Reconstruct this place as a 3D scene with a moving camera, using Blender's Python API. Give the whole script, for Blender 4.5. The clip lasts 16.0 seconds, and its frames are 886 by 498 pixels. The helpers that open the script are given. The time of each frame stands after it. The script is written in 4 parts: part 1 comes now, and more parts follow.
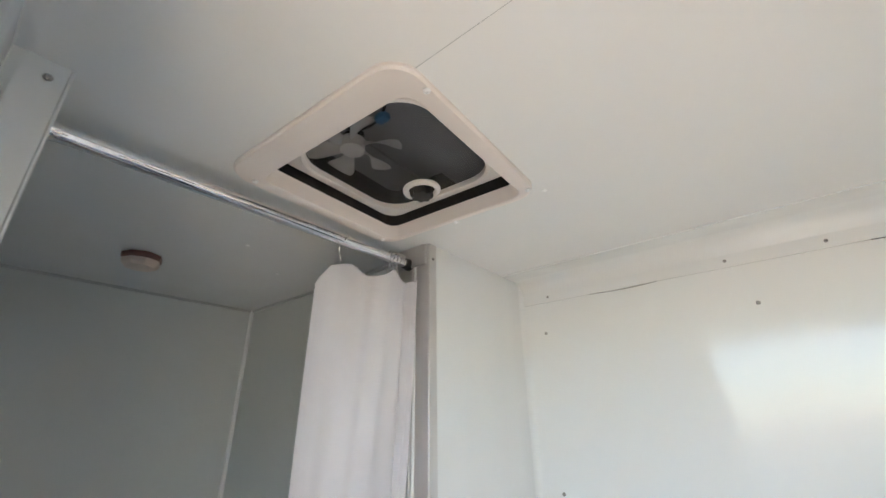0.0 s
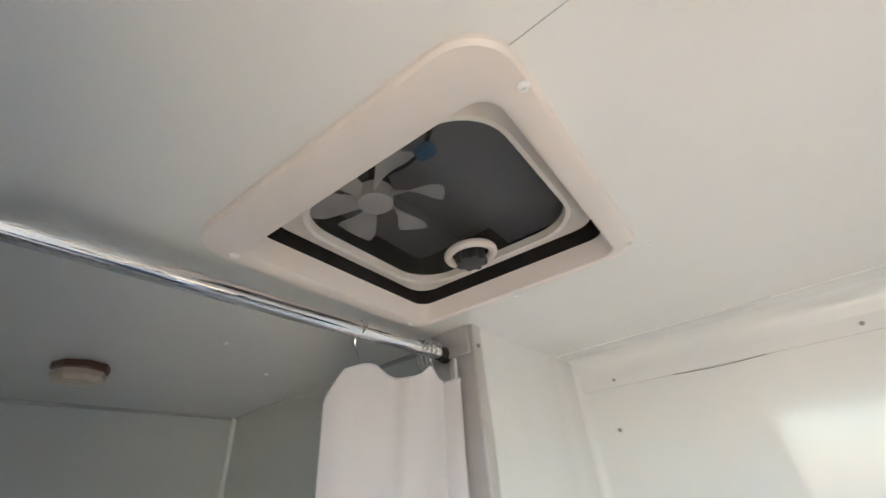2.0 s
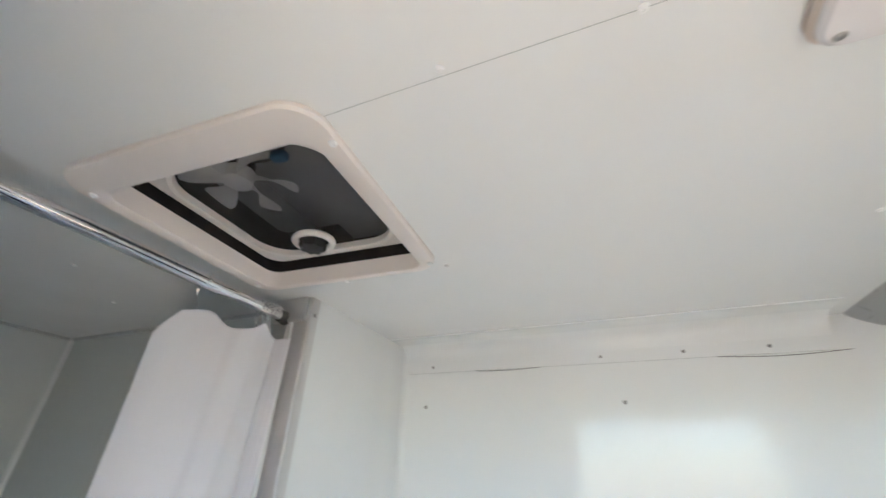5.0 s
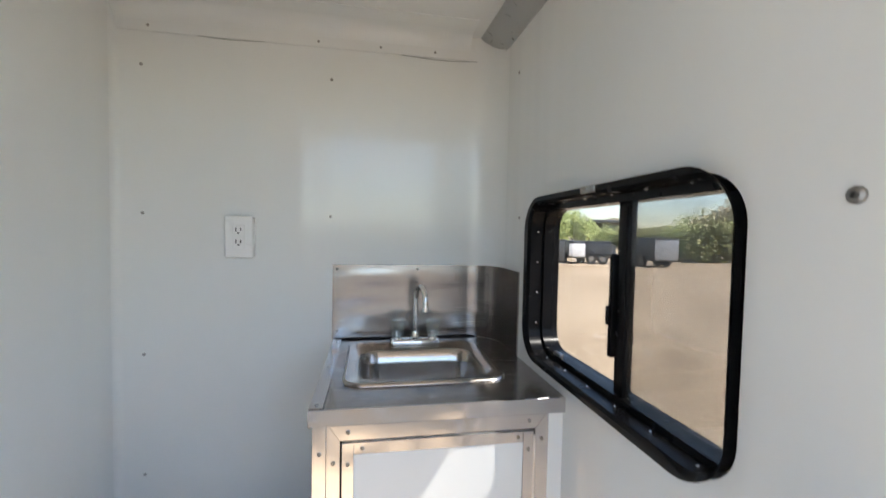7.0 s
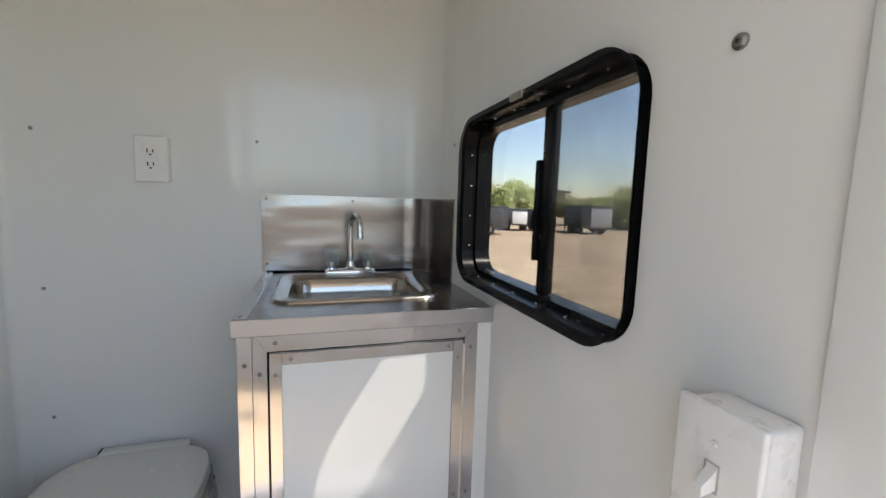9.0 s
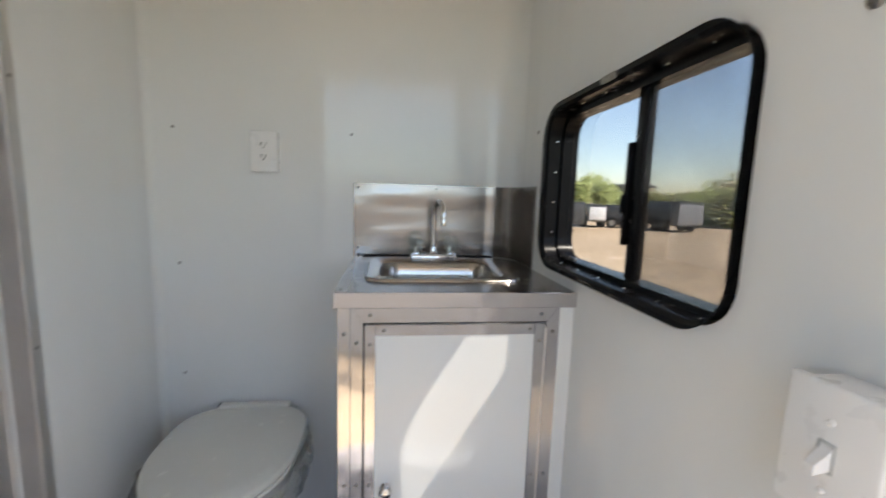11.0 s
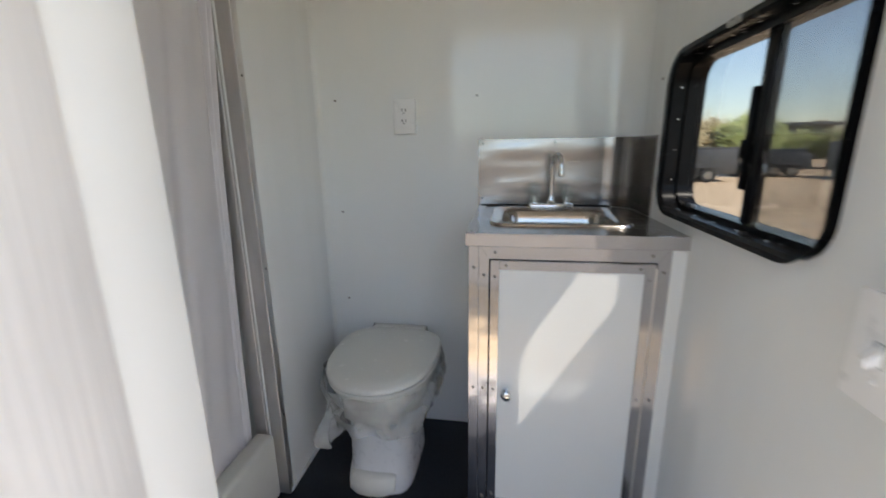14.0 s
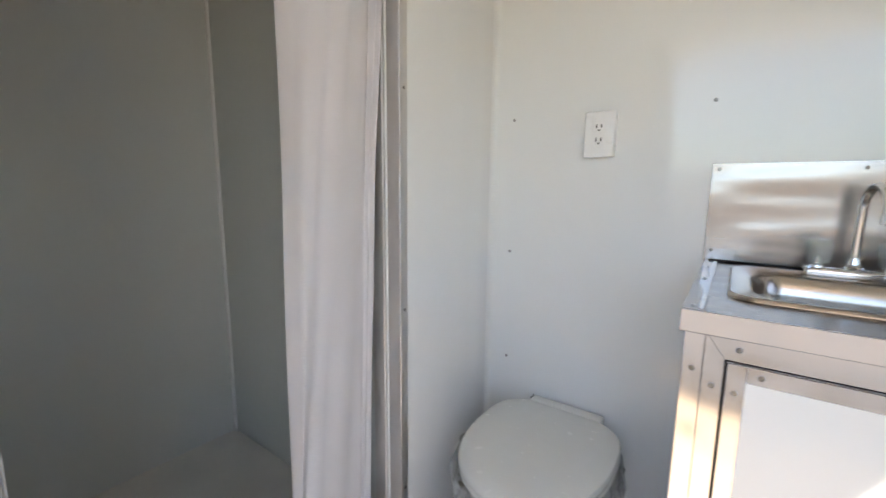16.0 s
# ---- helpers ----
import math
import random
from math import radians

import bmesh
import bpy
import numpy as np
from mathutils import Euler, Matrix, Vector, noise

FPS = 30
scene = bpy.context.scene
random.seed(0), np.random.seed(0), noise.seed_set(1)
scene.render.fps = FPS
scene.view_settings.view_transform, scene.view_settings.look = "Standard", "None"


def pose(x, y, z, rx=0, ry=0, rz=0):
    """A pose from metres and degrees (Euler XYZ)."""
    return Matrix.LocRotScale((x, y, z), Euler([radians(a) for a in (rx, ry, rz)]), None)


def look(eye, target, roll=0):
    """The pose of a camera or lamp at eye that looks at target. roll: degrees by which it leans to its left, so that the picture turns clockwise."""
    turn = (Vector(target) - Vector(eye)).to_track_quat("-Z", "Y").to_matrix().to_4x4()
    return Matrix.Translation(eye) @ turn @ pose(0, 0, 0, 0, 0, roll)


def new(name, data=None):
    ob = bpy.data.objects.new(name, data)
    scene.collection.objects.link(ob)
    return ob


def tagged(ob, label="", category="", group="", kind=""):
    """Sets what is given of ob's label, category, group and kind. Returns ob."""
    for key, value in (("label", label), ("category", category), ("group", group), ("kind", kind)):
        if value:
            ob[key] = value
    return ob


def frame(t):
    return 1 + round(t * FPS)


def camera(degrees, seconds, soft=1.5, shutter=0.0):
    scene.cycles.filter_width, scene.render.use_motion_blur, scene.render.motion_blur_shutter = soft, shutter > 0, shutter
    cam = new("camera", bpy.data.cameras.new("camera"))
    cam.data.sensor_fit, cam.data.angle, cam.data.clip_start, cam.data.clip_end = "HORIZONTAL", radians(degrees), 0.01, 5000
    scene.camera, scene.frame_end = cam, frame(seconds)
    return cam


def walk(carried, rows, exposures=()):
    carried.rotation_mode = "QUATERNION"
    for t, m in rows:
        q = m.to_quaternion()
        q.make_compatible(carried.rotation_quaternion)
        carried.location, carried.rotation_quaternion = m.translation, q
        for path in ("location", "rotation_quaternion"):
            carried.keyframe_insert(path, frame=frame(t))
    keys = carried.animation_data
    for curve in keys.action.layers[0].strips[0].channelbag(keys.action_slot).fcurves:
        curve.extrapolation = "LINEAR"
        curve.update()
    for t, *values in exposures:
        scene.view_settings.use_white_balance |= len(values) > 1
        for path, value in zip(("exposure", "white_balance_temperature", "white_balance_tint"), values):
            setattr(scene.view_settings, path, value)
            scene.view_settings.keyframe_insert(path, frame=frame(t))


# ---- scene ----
cam = camera(94.9, 16.0, shutter=0.4)
PATH = [
    (0, (0.543, 0.449, 1.502), (-0.622, 1.877, 2.278), -0.8),
    (0.5, (0.509, 0.485, 1.541), (-0.55, 1.967, 2.368), -1.2),
    (1, (0.469, 0.532, 1.567), (-0.535, 2.006, 2.473), -1.9),
    (1.5, (0.388, 0.549, 1.59), (-0.56, 2.041, 2.526), -2.5),
    (2, (0.335, 0.547, 1.631), (-0.692, 1.902, 2.685), -5.3),
    (2.5, (0.293, 0.542, 1.629), (-0.812, 1.857, 2.652), -5.7),
    (3, (0.29, 0.536, 1.632), (-0.811, 1.817, 2.704), -6.2),
    (3.2, (0.289, 0.539, 1.632), (-0.812, 1.826, 2.697), -6.2),
    (5.3, (0.567, 0.472, 1.564), (0.016, 2.169, 2.48), 3.3),
    (5.5, (0.589, 0.458, 1.553), (0.208, 2.247, 2.361), 1.5),
    (5.8, (0.632, 0.426, 1.519), (0.551, 2.304, 2.214), -3.1),
    (6, (0.649, 0.405, 1.508), (0.805, 2.329, 2.03), -3.2),
    (6.5, (0.671, 0.326, 1.397), (0.865, 2.315, 1.484), -1.3),
    (7, (0.653, 0.294, 1.277), (0.999, 2.262, 1.197), 1.1),
    (7.5, (0.657, 0.278, 1.228), (1.016, 2.242, 1.104), 1.5),
    (8, (0.644, 0.257, 1.174), (0.93, 2.229, 1), -0.2),
    (8.5, (0.666, 0.274, 1.155), (1.201, 2.191, 0.952), 2.1),
    (8.6, (0.67, 0.278, 1.155), (1.25, 2.18, 0.942), 2),
    (8.7, (0.685, 0.282, 1.16), (1.288, 2.177, 0.934), 1.7),
    (10.8, (0.669, 0.258, 1.157), (1.053, 2.212, 0.949), 1.2),
    (11, (0.649, 0.254, 1.137), (0.912, 2.22, 0.878), 1.8),
    (11.5, (0.609, 0.242, 1.133), (0.486, 2.189, 0.696), 1.7),
    (12, (0.599, 0.179, 1.122), (0.098, 2.064, 0.68), 0.6),
    (12.2, (0.588, 0.156, 1.1), (0.247, 2.085, 0.697), 3.6),
    (12.5, (0.573, 0.096, 1.11), (0.623, 2.047, 0.672), 3.3),
    (13, (0.555, -0.033, 1.125), (0.847, 1.865, 0.568), 1.5),
    (13.4, (0.586, -0.061, 1.13), (0.703, 1.86, 0.585), 1.4),
    (13.5, (0.585, -0.062, 1.137), (0.643, 1.86, 0.585), 0.8),
    (14, (0.637, 0.09, 1.14), (0.334, 2.008, 0.662), -0.8),
    (14.5, (0.647, 0.238, 1.132), (0.04, 2.101, 0.732), 0.1),
    (15, (0.659, 0.251, 1.131), (-0.032, 2.09, 0.754), 1.4),
    (15.1, (0.657, 0.258, 1.141), (-0.046, 2.096, 0.774), 1.4),
    (15.5, (0.633, 0.353, 1.105), (-0.302, 2.092, 0.785), 3.4),
    (16, (0.589, 0.405, 1.107), (-0.562, 2.013, 0.809), 0.6),
]
EXPOSURES = [(0.0, 3.26, 6200, 9), (1.5, 3.31, 6200, 9), (2.5, 3.46, 6350, 9), (3.2, 3.51, 6350, 9), (5.5, 3.10, 5800, 8), (6.5, 2.71, 6250, 9), (8.5, 2.22, 6750, 9),
             (11.0, 2.34, 6950, 10), (12.0, 2.31, 6850, 10), (12.5, 2.33, 6900, 10), (13.0, 2.24, 6900, 8), (13.5, 1.77, 6750, 5), (14.0, 2.17, 6850, 9), (14.5, 2.37, 6900, 9), (16.0, 2.92, 6950, 12)]
walk(cam, [(t, look(eye, target, roll)) for t, eye, target, roll in PATH],
     exposures=EXPOSURES)

# ---- light: sky and one sun, low through the side window ----
SUN_WAY = Vector((-1.0, 0.905, -1.63)).normalized()      # the way the sunlight travels
SUN_EL = math.asin(-SUN_WAY.z)
SUN_AZ = math.atan2(-SUN_WAY.x, -SUN_WAY.y)             # clockwise from +y
world = bpy.data.worlds.new("sky")
scene.world = world
world.use_nodes = True
wn = world.node_tree.nodes
sky = wn.new("ShaderNodeTexSky")
sky.sky_type, sky.sun_disc = "NISHITA", False
sky.sun_elevation, sky.sun_rotation = SUN_EL, SUN_AZ
sky.air_density, sky.dust_density, sky.ozone_density = 1.0, 0.6, 1.5
wn["Background"].inputs["Strength"].default_value = 0.11
world.node_tree.links.new(sky.outputs[0], wn["Background"].inputs["Color"])
sun_data = bpy.data.lights.new("sun", "SUN")
sun_data.energy, sun_data.angle, sun_data.color = 3.5, radians(0.55), (1.0, 0.95, 0.87)
sun = new("sun", sun_data)
sun.matrix_world = look((0, 0, 30), Vector((0, 0, 30)) + SUN_WAY)


# ---- materials ----
def mat_base(name):
    m = bpy.data.materials.new(name)
    m.use_nodes = True
    return m, m.node_tree.nodes, m.node_tree.links, m.node_tree.nodes["Principled BSDF"]


def coords(n, l, scale=(1, 1, 1)):
    tc, mp = n.new("ShaderNodeTexCoord"), n.new("ShaderNodeMapping")
    mp.inputs["Scale"].default_value = scale
    l.new(tc.outputs["Object"], mp.inputs["Vector"])
    return mp.outputs["Vector"]


def noise_tex(n, l, vec, scale, detail=3.0, rough=0.5):
    t = n.new("ShaderNodeTexNoise")
    t.inputs["Scale"].default_value, t.inputs["Detail"].default_value = scale, detail
    t.inputs["Roughness"].default_value = rough
    l.new(vec, t.inputs["Vector"])
    return t.outputs["Fac"]


def ramp(n, l, fac, stops):
    r = n.new("ShaderNodeValToRGB")
    els = r.color_ramp.elements
    while len(els) < len(stops):
        els.new(0.5)
    for e, (p, c) in zip(els, stops):
        e.position, e.color = p, (*c, 1)
    l.new(fac, r.inputs["Fac"])
    return r.outputs["Color"]


def span(n, l, fac, lo, hi):
    r = n.new("ShaderNodeMapRange")
    r.inputs["From Min"].default_value, r.inputs["From Max"].default_value = 0.3, 0.7
    r.inputs["To Min"].default_value, r.inputs["To Max"].default_value = lo, hi
    l.new(fac, r.inputs["Value"])
    return r.outputs["Result"]


def bump(n, l, height, strength, distance, before=None):
    b = n.new("ShaderNodeBump")
    b.inputs["Strength"].default_value, b.inputs["Distance"].default_value = strength, distance
    l.new(height, b.inputs["Height"])
    if before:
        l.new(before, b.inputs["Normal"])
    return b.outputs["Normal"]


def surface(name, dark, light, rough=(0.4, 0.55), metal=0.0, grain=(40, 40, 40), wave=None, fine=0.0004,
            blotch=3.0, ior=1.5, coat=0.0):
    """A plain surface: blotches in colour, grain in roughness, fine relief and, where given, long waves (scale, metres)."""
    m, n, l, p = mat_base(name)
    v = coords(n, l)
    g = noise_tex(n, l, coords(n, l, grain), 1.0, 4.0)
    l.new(ramp(n, l, noise_tex(n, l, v, blotch, 3.0, 0.5), [(0.15, dark), (0.85, light)]), p.inputs["Base Color"])
    l.new(span(n, l, g, *rough), p.inputs["Roughness"])
    p.inputs["Metallic"].default_value, p.inputs["IOR"].default_value = metal, ior
    p.inputs["Coat Weight"].default_value, p.inputs["Coat Roughness"].default_value = coat, 0.05
    nrm = None
    if wave:
        nrm = bump(n, l, noise_tex(n, l, coords(n, l, (1, 1, wave[2] if len(wave) > 2 else 1)), wave[0], 1.0), 1.0, wave[1])
    l.new(bump(n, l, g, 0.5, fine, nrm), p.inputs["Normal"])
    return m


PANEL = surface("white_panel", (0.78, 0.795, 0.78), (0.84, 0.85, 0.835), (0.10, 0.15), wave=(8.0, 0.0055, 0.12), fine=0.00003, grain=(9, 9, 9), blotch=1.4, ior=1.47)
CEILING = surface("ceiling_panel", (0.78, 0.785, 0.77), (0.83, 0.835, 0.82), (0.10, 0.16), wave=(3.4, 0.005), fine=0.00005, grain=(14, 14, 14), blotch=1.2)
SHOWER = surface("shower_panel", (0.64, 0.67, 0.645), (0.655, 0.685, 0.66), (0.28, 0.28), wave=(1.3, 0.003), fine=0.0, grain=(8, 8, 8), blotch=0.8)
PAN = surface("shower_pan", (0.62, 0.61, 0.56), (0.70, 0.69, 0.64), (0.3, 0.45), fine=0.0002, blotch=6)
WHITE_TRIM = surface("white_trim", (0.79, 0.80, 0.79), (0.82, 0.83, 0.82), (0.22, 0.25), fine=0.00001, blotch=5)
GREY_TRIM = surface("grey_trim", (0.44, 0.455, 0.445), (0.48, 0.495, 0.485), (0.27, 0.31), fine=0.00001, blotch=4)
FLOOR = surface("rubber_floor", (0.006, 0.008, 0.014), (0.012, 0.015, 0.024), (0.45, 0.65), grain=(120, 120, 120), fine=0.0006, blotch=5)
ALU = surface("brushed_aluminium", (0.51, 0.50, 0.52), (0.61, 0.60, 0.62), (0.14, 0.20), 1.0, grain=(420, 420, 9), wave=(9, 0.005), fine=0.00001, blotch=3)
ALU_DULL = surface("aluminium_trim", (0.60, 0.585, 0.57), (0.74, 0.72, 0.70), (0.42, 0.56), 1.0, grain=(200, 200, 6), fine=0.0001, blotch=6)
STEEL = surface("stainless_steel", (0.30, 0.275, 0.26), (0.36, 0.335, 0.315), (0.20, 0.28), 1.0, grain=(12, 420, 420), wave=(3, 0.008, 4.0), fine=0.00001, blotch=3)
SINK_STEEL = surface("sink_steel", (0.42, 0.395, 0.37), (0.51, 0.48, 0.45), (0.16, 0.22), 1.0, grain=(60, 8, 60), wave=(6, 0.0006), fine=0.00003, blotch=5)
CHROME = surface("chrome", (0.78, 0.78, 0.78), (0.86, 0.86, 0.86), (0.04, 0.10), 1.0, fine=0.00002, blotch=20)
ZINC = surface("zinc_screw", (0.22, 0.21, 0.20), (0.42, 0.41, 0.39), (0.25, 0.4), 1.0, fine=0.00005, blotch=90)
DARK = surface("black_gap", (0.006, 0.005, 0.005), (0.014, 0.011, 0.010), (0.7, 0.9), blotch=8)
BLACK = surface("black_frame", (0.004, 0.004, 0.0045), (0.007, 0.007, 0.0075), (0.20, 0.28), fine=0.00003, blotch=10, ior=1.22)
BLACK_KNOB = surface("black_plastic", (0.012, 0.012, 0.012), (0.022, 0.021, 0.020), (0.35, 0.5), blotch=30)
VENT = surface("vent_plastic", (0.76, 0.70, 0.655), (0.82, 0.765, 0.72), (0.32, 0.46), fine=0.0002, blotch=9)
VENT_LIP = surface("vent_flange_plastic", (0.70, 0.66, 0.61), (0.78, 0.74, 0.69), (0.35, 0.5), fine=0.0004, blotch=25)
VENT_DOME = surface("smoked_dome", (0.24, 0.25, 0.265), (0.30, 0.315, 0.33), (0.3, 0.45), blotch=5)
FAN_GREY = surface("fan_plastic", (0.80, 0.79, 0.77), (0.86, 0.85, 0.83), (0.35, 0.5), blotch=20)
BLUE = surface("blue_connector", (0.03, 0.14, 0.30), (0.05, 0.20, 0.40), (0.4, 0.5), blotch=30)
COVER = surface("cover_plastic", (0.84, 0.84, 0.83), (0.88, 0.88, 0.87), (0.25, 0.36), fine=0.00008, blotch=20)
SLOT = surface("outlet_slot", (0.02, 0.02, 0.02), (0.04, 0.04, 0.04), (0.5, 0.6), blotch=50)
LAMP_BASE = surface("lamp_base_plastic", (0.55, 0.45, 0.37), (0.64, 0.54, 0.46), (0.3, 0.45), blotch=15)
LAMP_LENS = surface("lamp_lens_plastic", (0.70, 0.67, 0.66), (0.78, 0.75, 0.74), (0.12, 0.22), blotch=12)
RED_BASE = surface("brown_lamp_base", (0.12, 0.055, 0.04), (0.18, 0.09, 0.07), (0.4, 0.55), blotch=15)
PORCELAIN = surface("toilet_plastic", (0.70, 0.70, 0.65), (0.76, 0.76, 0.71), (0.18, 0.28), fine=0.00008, blotch=5)
PEDESTAL = surface("toilet_pedestal", (0.70, 0.71, 0.72), (0.77, 0.78, 0.79), (0.25, 0.35), fine=0.0001, blotch=6)
# tan of the added light-blocking wall, picked for a warm bounce
TAN_WALL = surface("light_block_tan", (0.56, 0.50, 0.43), (0.64, 0.58, 0.51), (0.8, 0.95), grain=(60, 60, 60), fine=0.003, blotch=1.5)
EXT_WALL = surface("exterior_white", (0.74, 0.74, 0.74), (0.80, 0.80, 0.80), (0.2, 0.35), fine=0.0001, blotch=2)
TRAILER_BLACK = surface("trailer_black", (0.05, 0.052, 0.055), (0.07, 0.072, 0.075), (0.3, 0.45), blotch=1)
TRAILER_GREY = surface("trailer_grey", (0.22, 0.23, 0.25), (0.27, 0.28, 0.30), (0.3, 0.45), blotch=1)
TRAILER_WHITE = surface("trailer_white", (0.70, 0.70, 0.70), (0.78, 0.78, 0.78), (0.3, 0.45), blotch=1)
TYRE = surface("tyre_rubber", (0.012, 0.012, 0.012), (0.022, 0.022, 0.022), (0.6, 0.8), blotch=9)
BARK = surface("bark", (0.10, 0.075, 0.05), (0.17, 0.13, 0.09), (0.7, 0.9), grain=(15, 15, 3), fine=0.01, blotch=2)


def leaf_material(name, a, b):
    m, n, l, p = mat_base(name)
    g = n.new("ShaderNodeNewGeometry")
    l.new(ramp(n, l, g.outputs["Random Per Island"], [(0.0, a), (1.0, b)]), p.inputs["Base Color"])
    p.inputs["Roughness"].default_value = 0.6
    return m


LEAF_GREEN = leaf_material("spring_leaves", (0.22, 0.27, 0.07), (0.42, 0.46, 0.18))
LEAF_TAN = leaf_material("bare_twigs", (0.38, 0.31, 0.18), (0.55, 0.47, 0.28))
LEAF_BUSH = leaf_material("scrub_leaves", (0.17, 0.19, 0.06), (0.34, 0.33, 0.13))
LEAF_DARK = leaf_material("juniper_leaves", (0.04, 0.06, 0.025), (0.09, 0.11, 0.04))


def woodgrain(name, dark, light):
    """White embossed wood grain, running upright."""
    m, n, l, p = mat_base(name)
    v = coords(n, l, (160, 160, 5))
    w = n.new("ShaderNodeTexWave")
    w.inputs["Scale"].default_value, w.inputs["Distortion"].default_value = 0.45, 9.0
    w.inputs["Detail"].default_value = 3.0
    l.new(v, w.inputs["Vector"])
    l.new(ramp(n, l, noise_tex(n, l, coords(n, l), 5, 4), [(0.3, dark), (0.7, light)]), p.inputs["Base Color"])
    p.inputs["Roughness"].default_value = 0.42
    l.new(bump(n, l, w.outputs["Fac"], 0.7, 0.0004), p.inputs["Normal"])
    return m


GRAIN = woodgrain("embossed_white_vinyl", (0.67, 0.66, 0.655), (0.74, 0.73, 0.72))


def glass_sheet(name, tint, rough=0.0, share=0.0, solid=(0.8, 0.8, 0.8), shine=0.8):
    """A thin sheet that lets tinted light straight through, mirrors more at grazing angles, and carries a share of a diffuse film."""
    m, n, l, p = mat_base(name)
    out = n["Material Output"]
    n.remove(p)
    tr, gl, df = n.new("ShaderNodeBsdfTransparent"), n.new("ShaderNodeBsdfGlossy"), n.new("ShaderNodeBsdfDiffuse")
    fr, mx, m2 = n.new("ShaderNodeLayerWeight"), n.new("ShaderNodeMixShader"), n.new("ShaderNodeMixShader")
    tr.inputs["Color"].default_value = (*tint, 1)
    df.inputs["Color"].default_value = (*solid, 1)
    gl.inputs["Roughness"].default_value = rough
    fr.inputs["Blend"].default_value = 0.5
    pw, sc = n.new("ShaderNodeMath"), n.new("ShaderNodeMath")
    pw.operation, sc.operation = "POWER", "MULTIPLY_ADD"
    pw.inputs[1].default_value = 4.0
    sc.inputs[1].default_value, sc.inputs[2].default_value = shine, shine * 0.045
    l.new(fr.outputs["Facing"], pw.inputs[0])
    l.new(pw.outputs[0], sc.inputs[0])
    nz = noise_tex(n, l, coords(n, l), 8, 4)
    l.new(span(n, l, nz, share * 0.6, share * 1.4), m2.inputs["Fac"])
    l.new(tr.outputs[0], m2.inputs[1])
    l.new(df.outputs[0], m2.inputs[2])
    l.new(sc.outputs[0], mx.inputs["Fac"])
    l.new(m2.outputs[0], mx.inputs[1])
    l.new(gl.outputs[0], mx.inputs[2])
    l.new(mx.outputs[0], out.inputs["Surface"])
    return m


GLASS = glass_sheet("tinted_glass", (0.62, 0.62, 0.625), 0.0, 0.006)
FILM = glass_sheet("clear_plastic_film", (0.92, 0.92, 0.91), 0.10, 0.38, (0.82, 0.82, 0.79), shine=1.0)
ACRYLIC = glass_sheet("clear_acrylic", (0.90, 0.93, 0.91), 0.03, 0.12, (0.85, 0.88, 0.86), shine=1.0)
MESH = glass_sheet("window_insect_mesh", (0.87, 0.87, 0.87), 0.5, 0.20, (0.20, 0.20, 0.20), shine=0.05)
SCREEN = glass_sheet("insect_screen", (0.88, 0.88, 0.88), 0.5, 0.15, (0.09, 0.09, 0.09), shine=0.1)


def cloth():
    m, n, l, p = mat_base("white_curtain_cloth")
    out = n["Material Output"]
    df, tl, mx = n.new("ShaderNodeBsdfDiffuse"), n.new("ShaderNodeBsdfTranslucent"), n.new("ShaderNodeMixShader")
    n.remove(p)
    c = ramp(n, l, noise_tex(n, l, coords(n, l), 6, 4), [(0.3, (0.87, 0.85, 0.87)), (0.7, (0.91, 0.89, 0.91))])
    b = bump(n, l, noise_tex(n, l, coords(n, l, (500, 500, 500)), 1.0, 2), 0.3, 0.0005)
    for s in (df, tl):
        l.new(c, s.inputs["Color"])
        l.new(b, s.inputs["Normal"])
    mx.inputs["Fac"].default_value = 0.28
    l.new(df.outputs[0], mx.inputs[1])
    l.new(tl.outputs[0], mx.inputs[2])
    l.new(mx.outputs[0], out.inputs["Surface"])
    return m


CLOTH = cloth()


def sand():
    m, n, l, p = mat_base("packed_sand")
    v = coords(n, l)
    big, small = noise_tex(n, l, v, 0.25, 6, 0.6), noise_tex(n, l, v, 22, 4)
    c1 = ramp(n, l, big, [(0.3, (0.37, 0.27, 0.168)), (0.7, (0.50, 0.38, 0.248))])
    c2 = ramp(n, l, small, [(0.3, (0.93, 0.93, 0.93)), (0.7, (1, 1, 1))])
    mx = n.new("ShaderNodeMix")
    mx.data_type, mx.blend_type = "RGBA", "MULTIPLY"
    mx.inputs["Factor"].default_value = 1.0
    l.new(c1, mx.inputs[6])
    l.new(c2, mx.inputs[7])
    l.new(mx.outputs[2], p.inputs["Base Color"])
    p.inputs["Roughness"].default_value = 0.9
    l.new(bump(n, l, small, 0.06, 0.006), p.inputs["Normal"])
    return m


SAND = sand()
HILL = surface("scrub_hill", (0.15, 0.13, 0.085), (0.27, 0.24, 0.15), (0.8, 0.95), fine=0.05, grain=(0.3, 0.3, 0.3), blotch=0.04)

# ---- mesh helpers ----
ORIGIN = {}


def thing(name, at, label="", category="", group="", kind=""):
    """An Empty at the base of a thing."""
    ob = new(name)
    ob.location = at
    ob.empty_display_size = 0.05
    ORIGIN[ob.name] = Vector(at)
    return tagged(ob, label, category, group, kind)


def finish(bm, material, smooth=None):
    bmesh.ops.recalc_face_normals(bm, faces=bm.faces)
    me = bpy.data.meshes.new("mesh")
    bm.to_mesh(me)
    bm.free()
    me.materials.append(material)
    if smooth is not None:
        me.shade_smooth()
        me.set_sharp_from_angle(angle=radians(smooth))
    return me


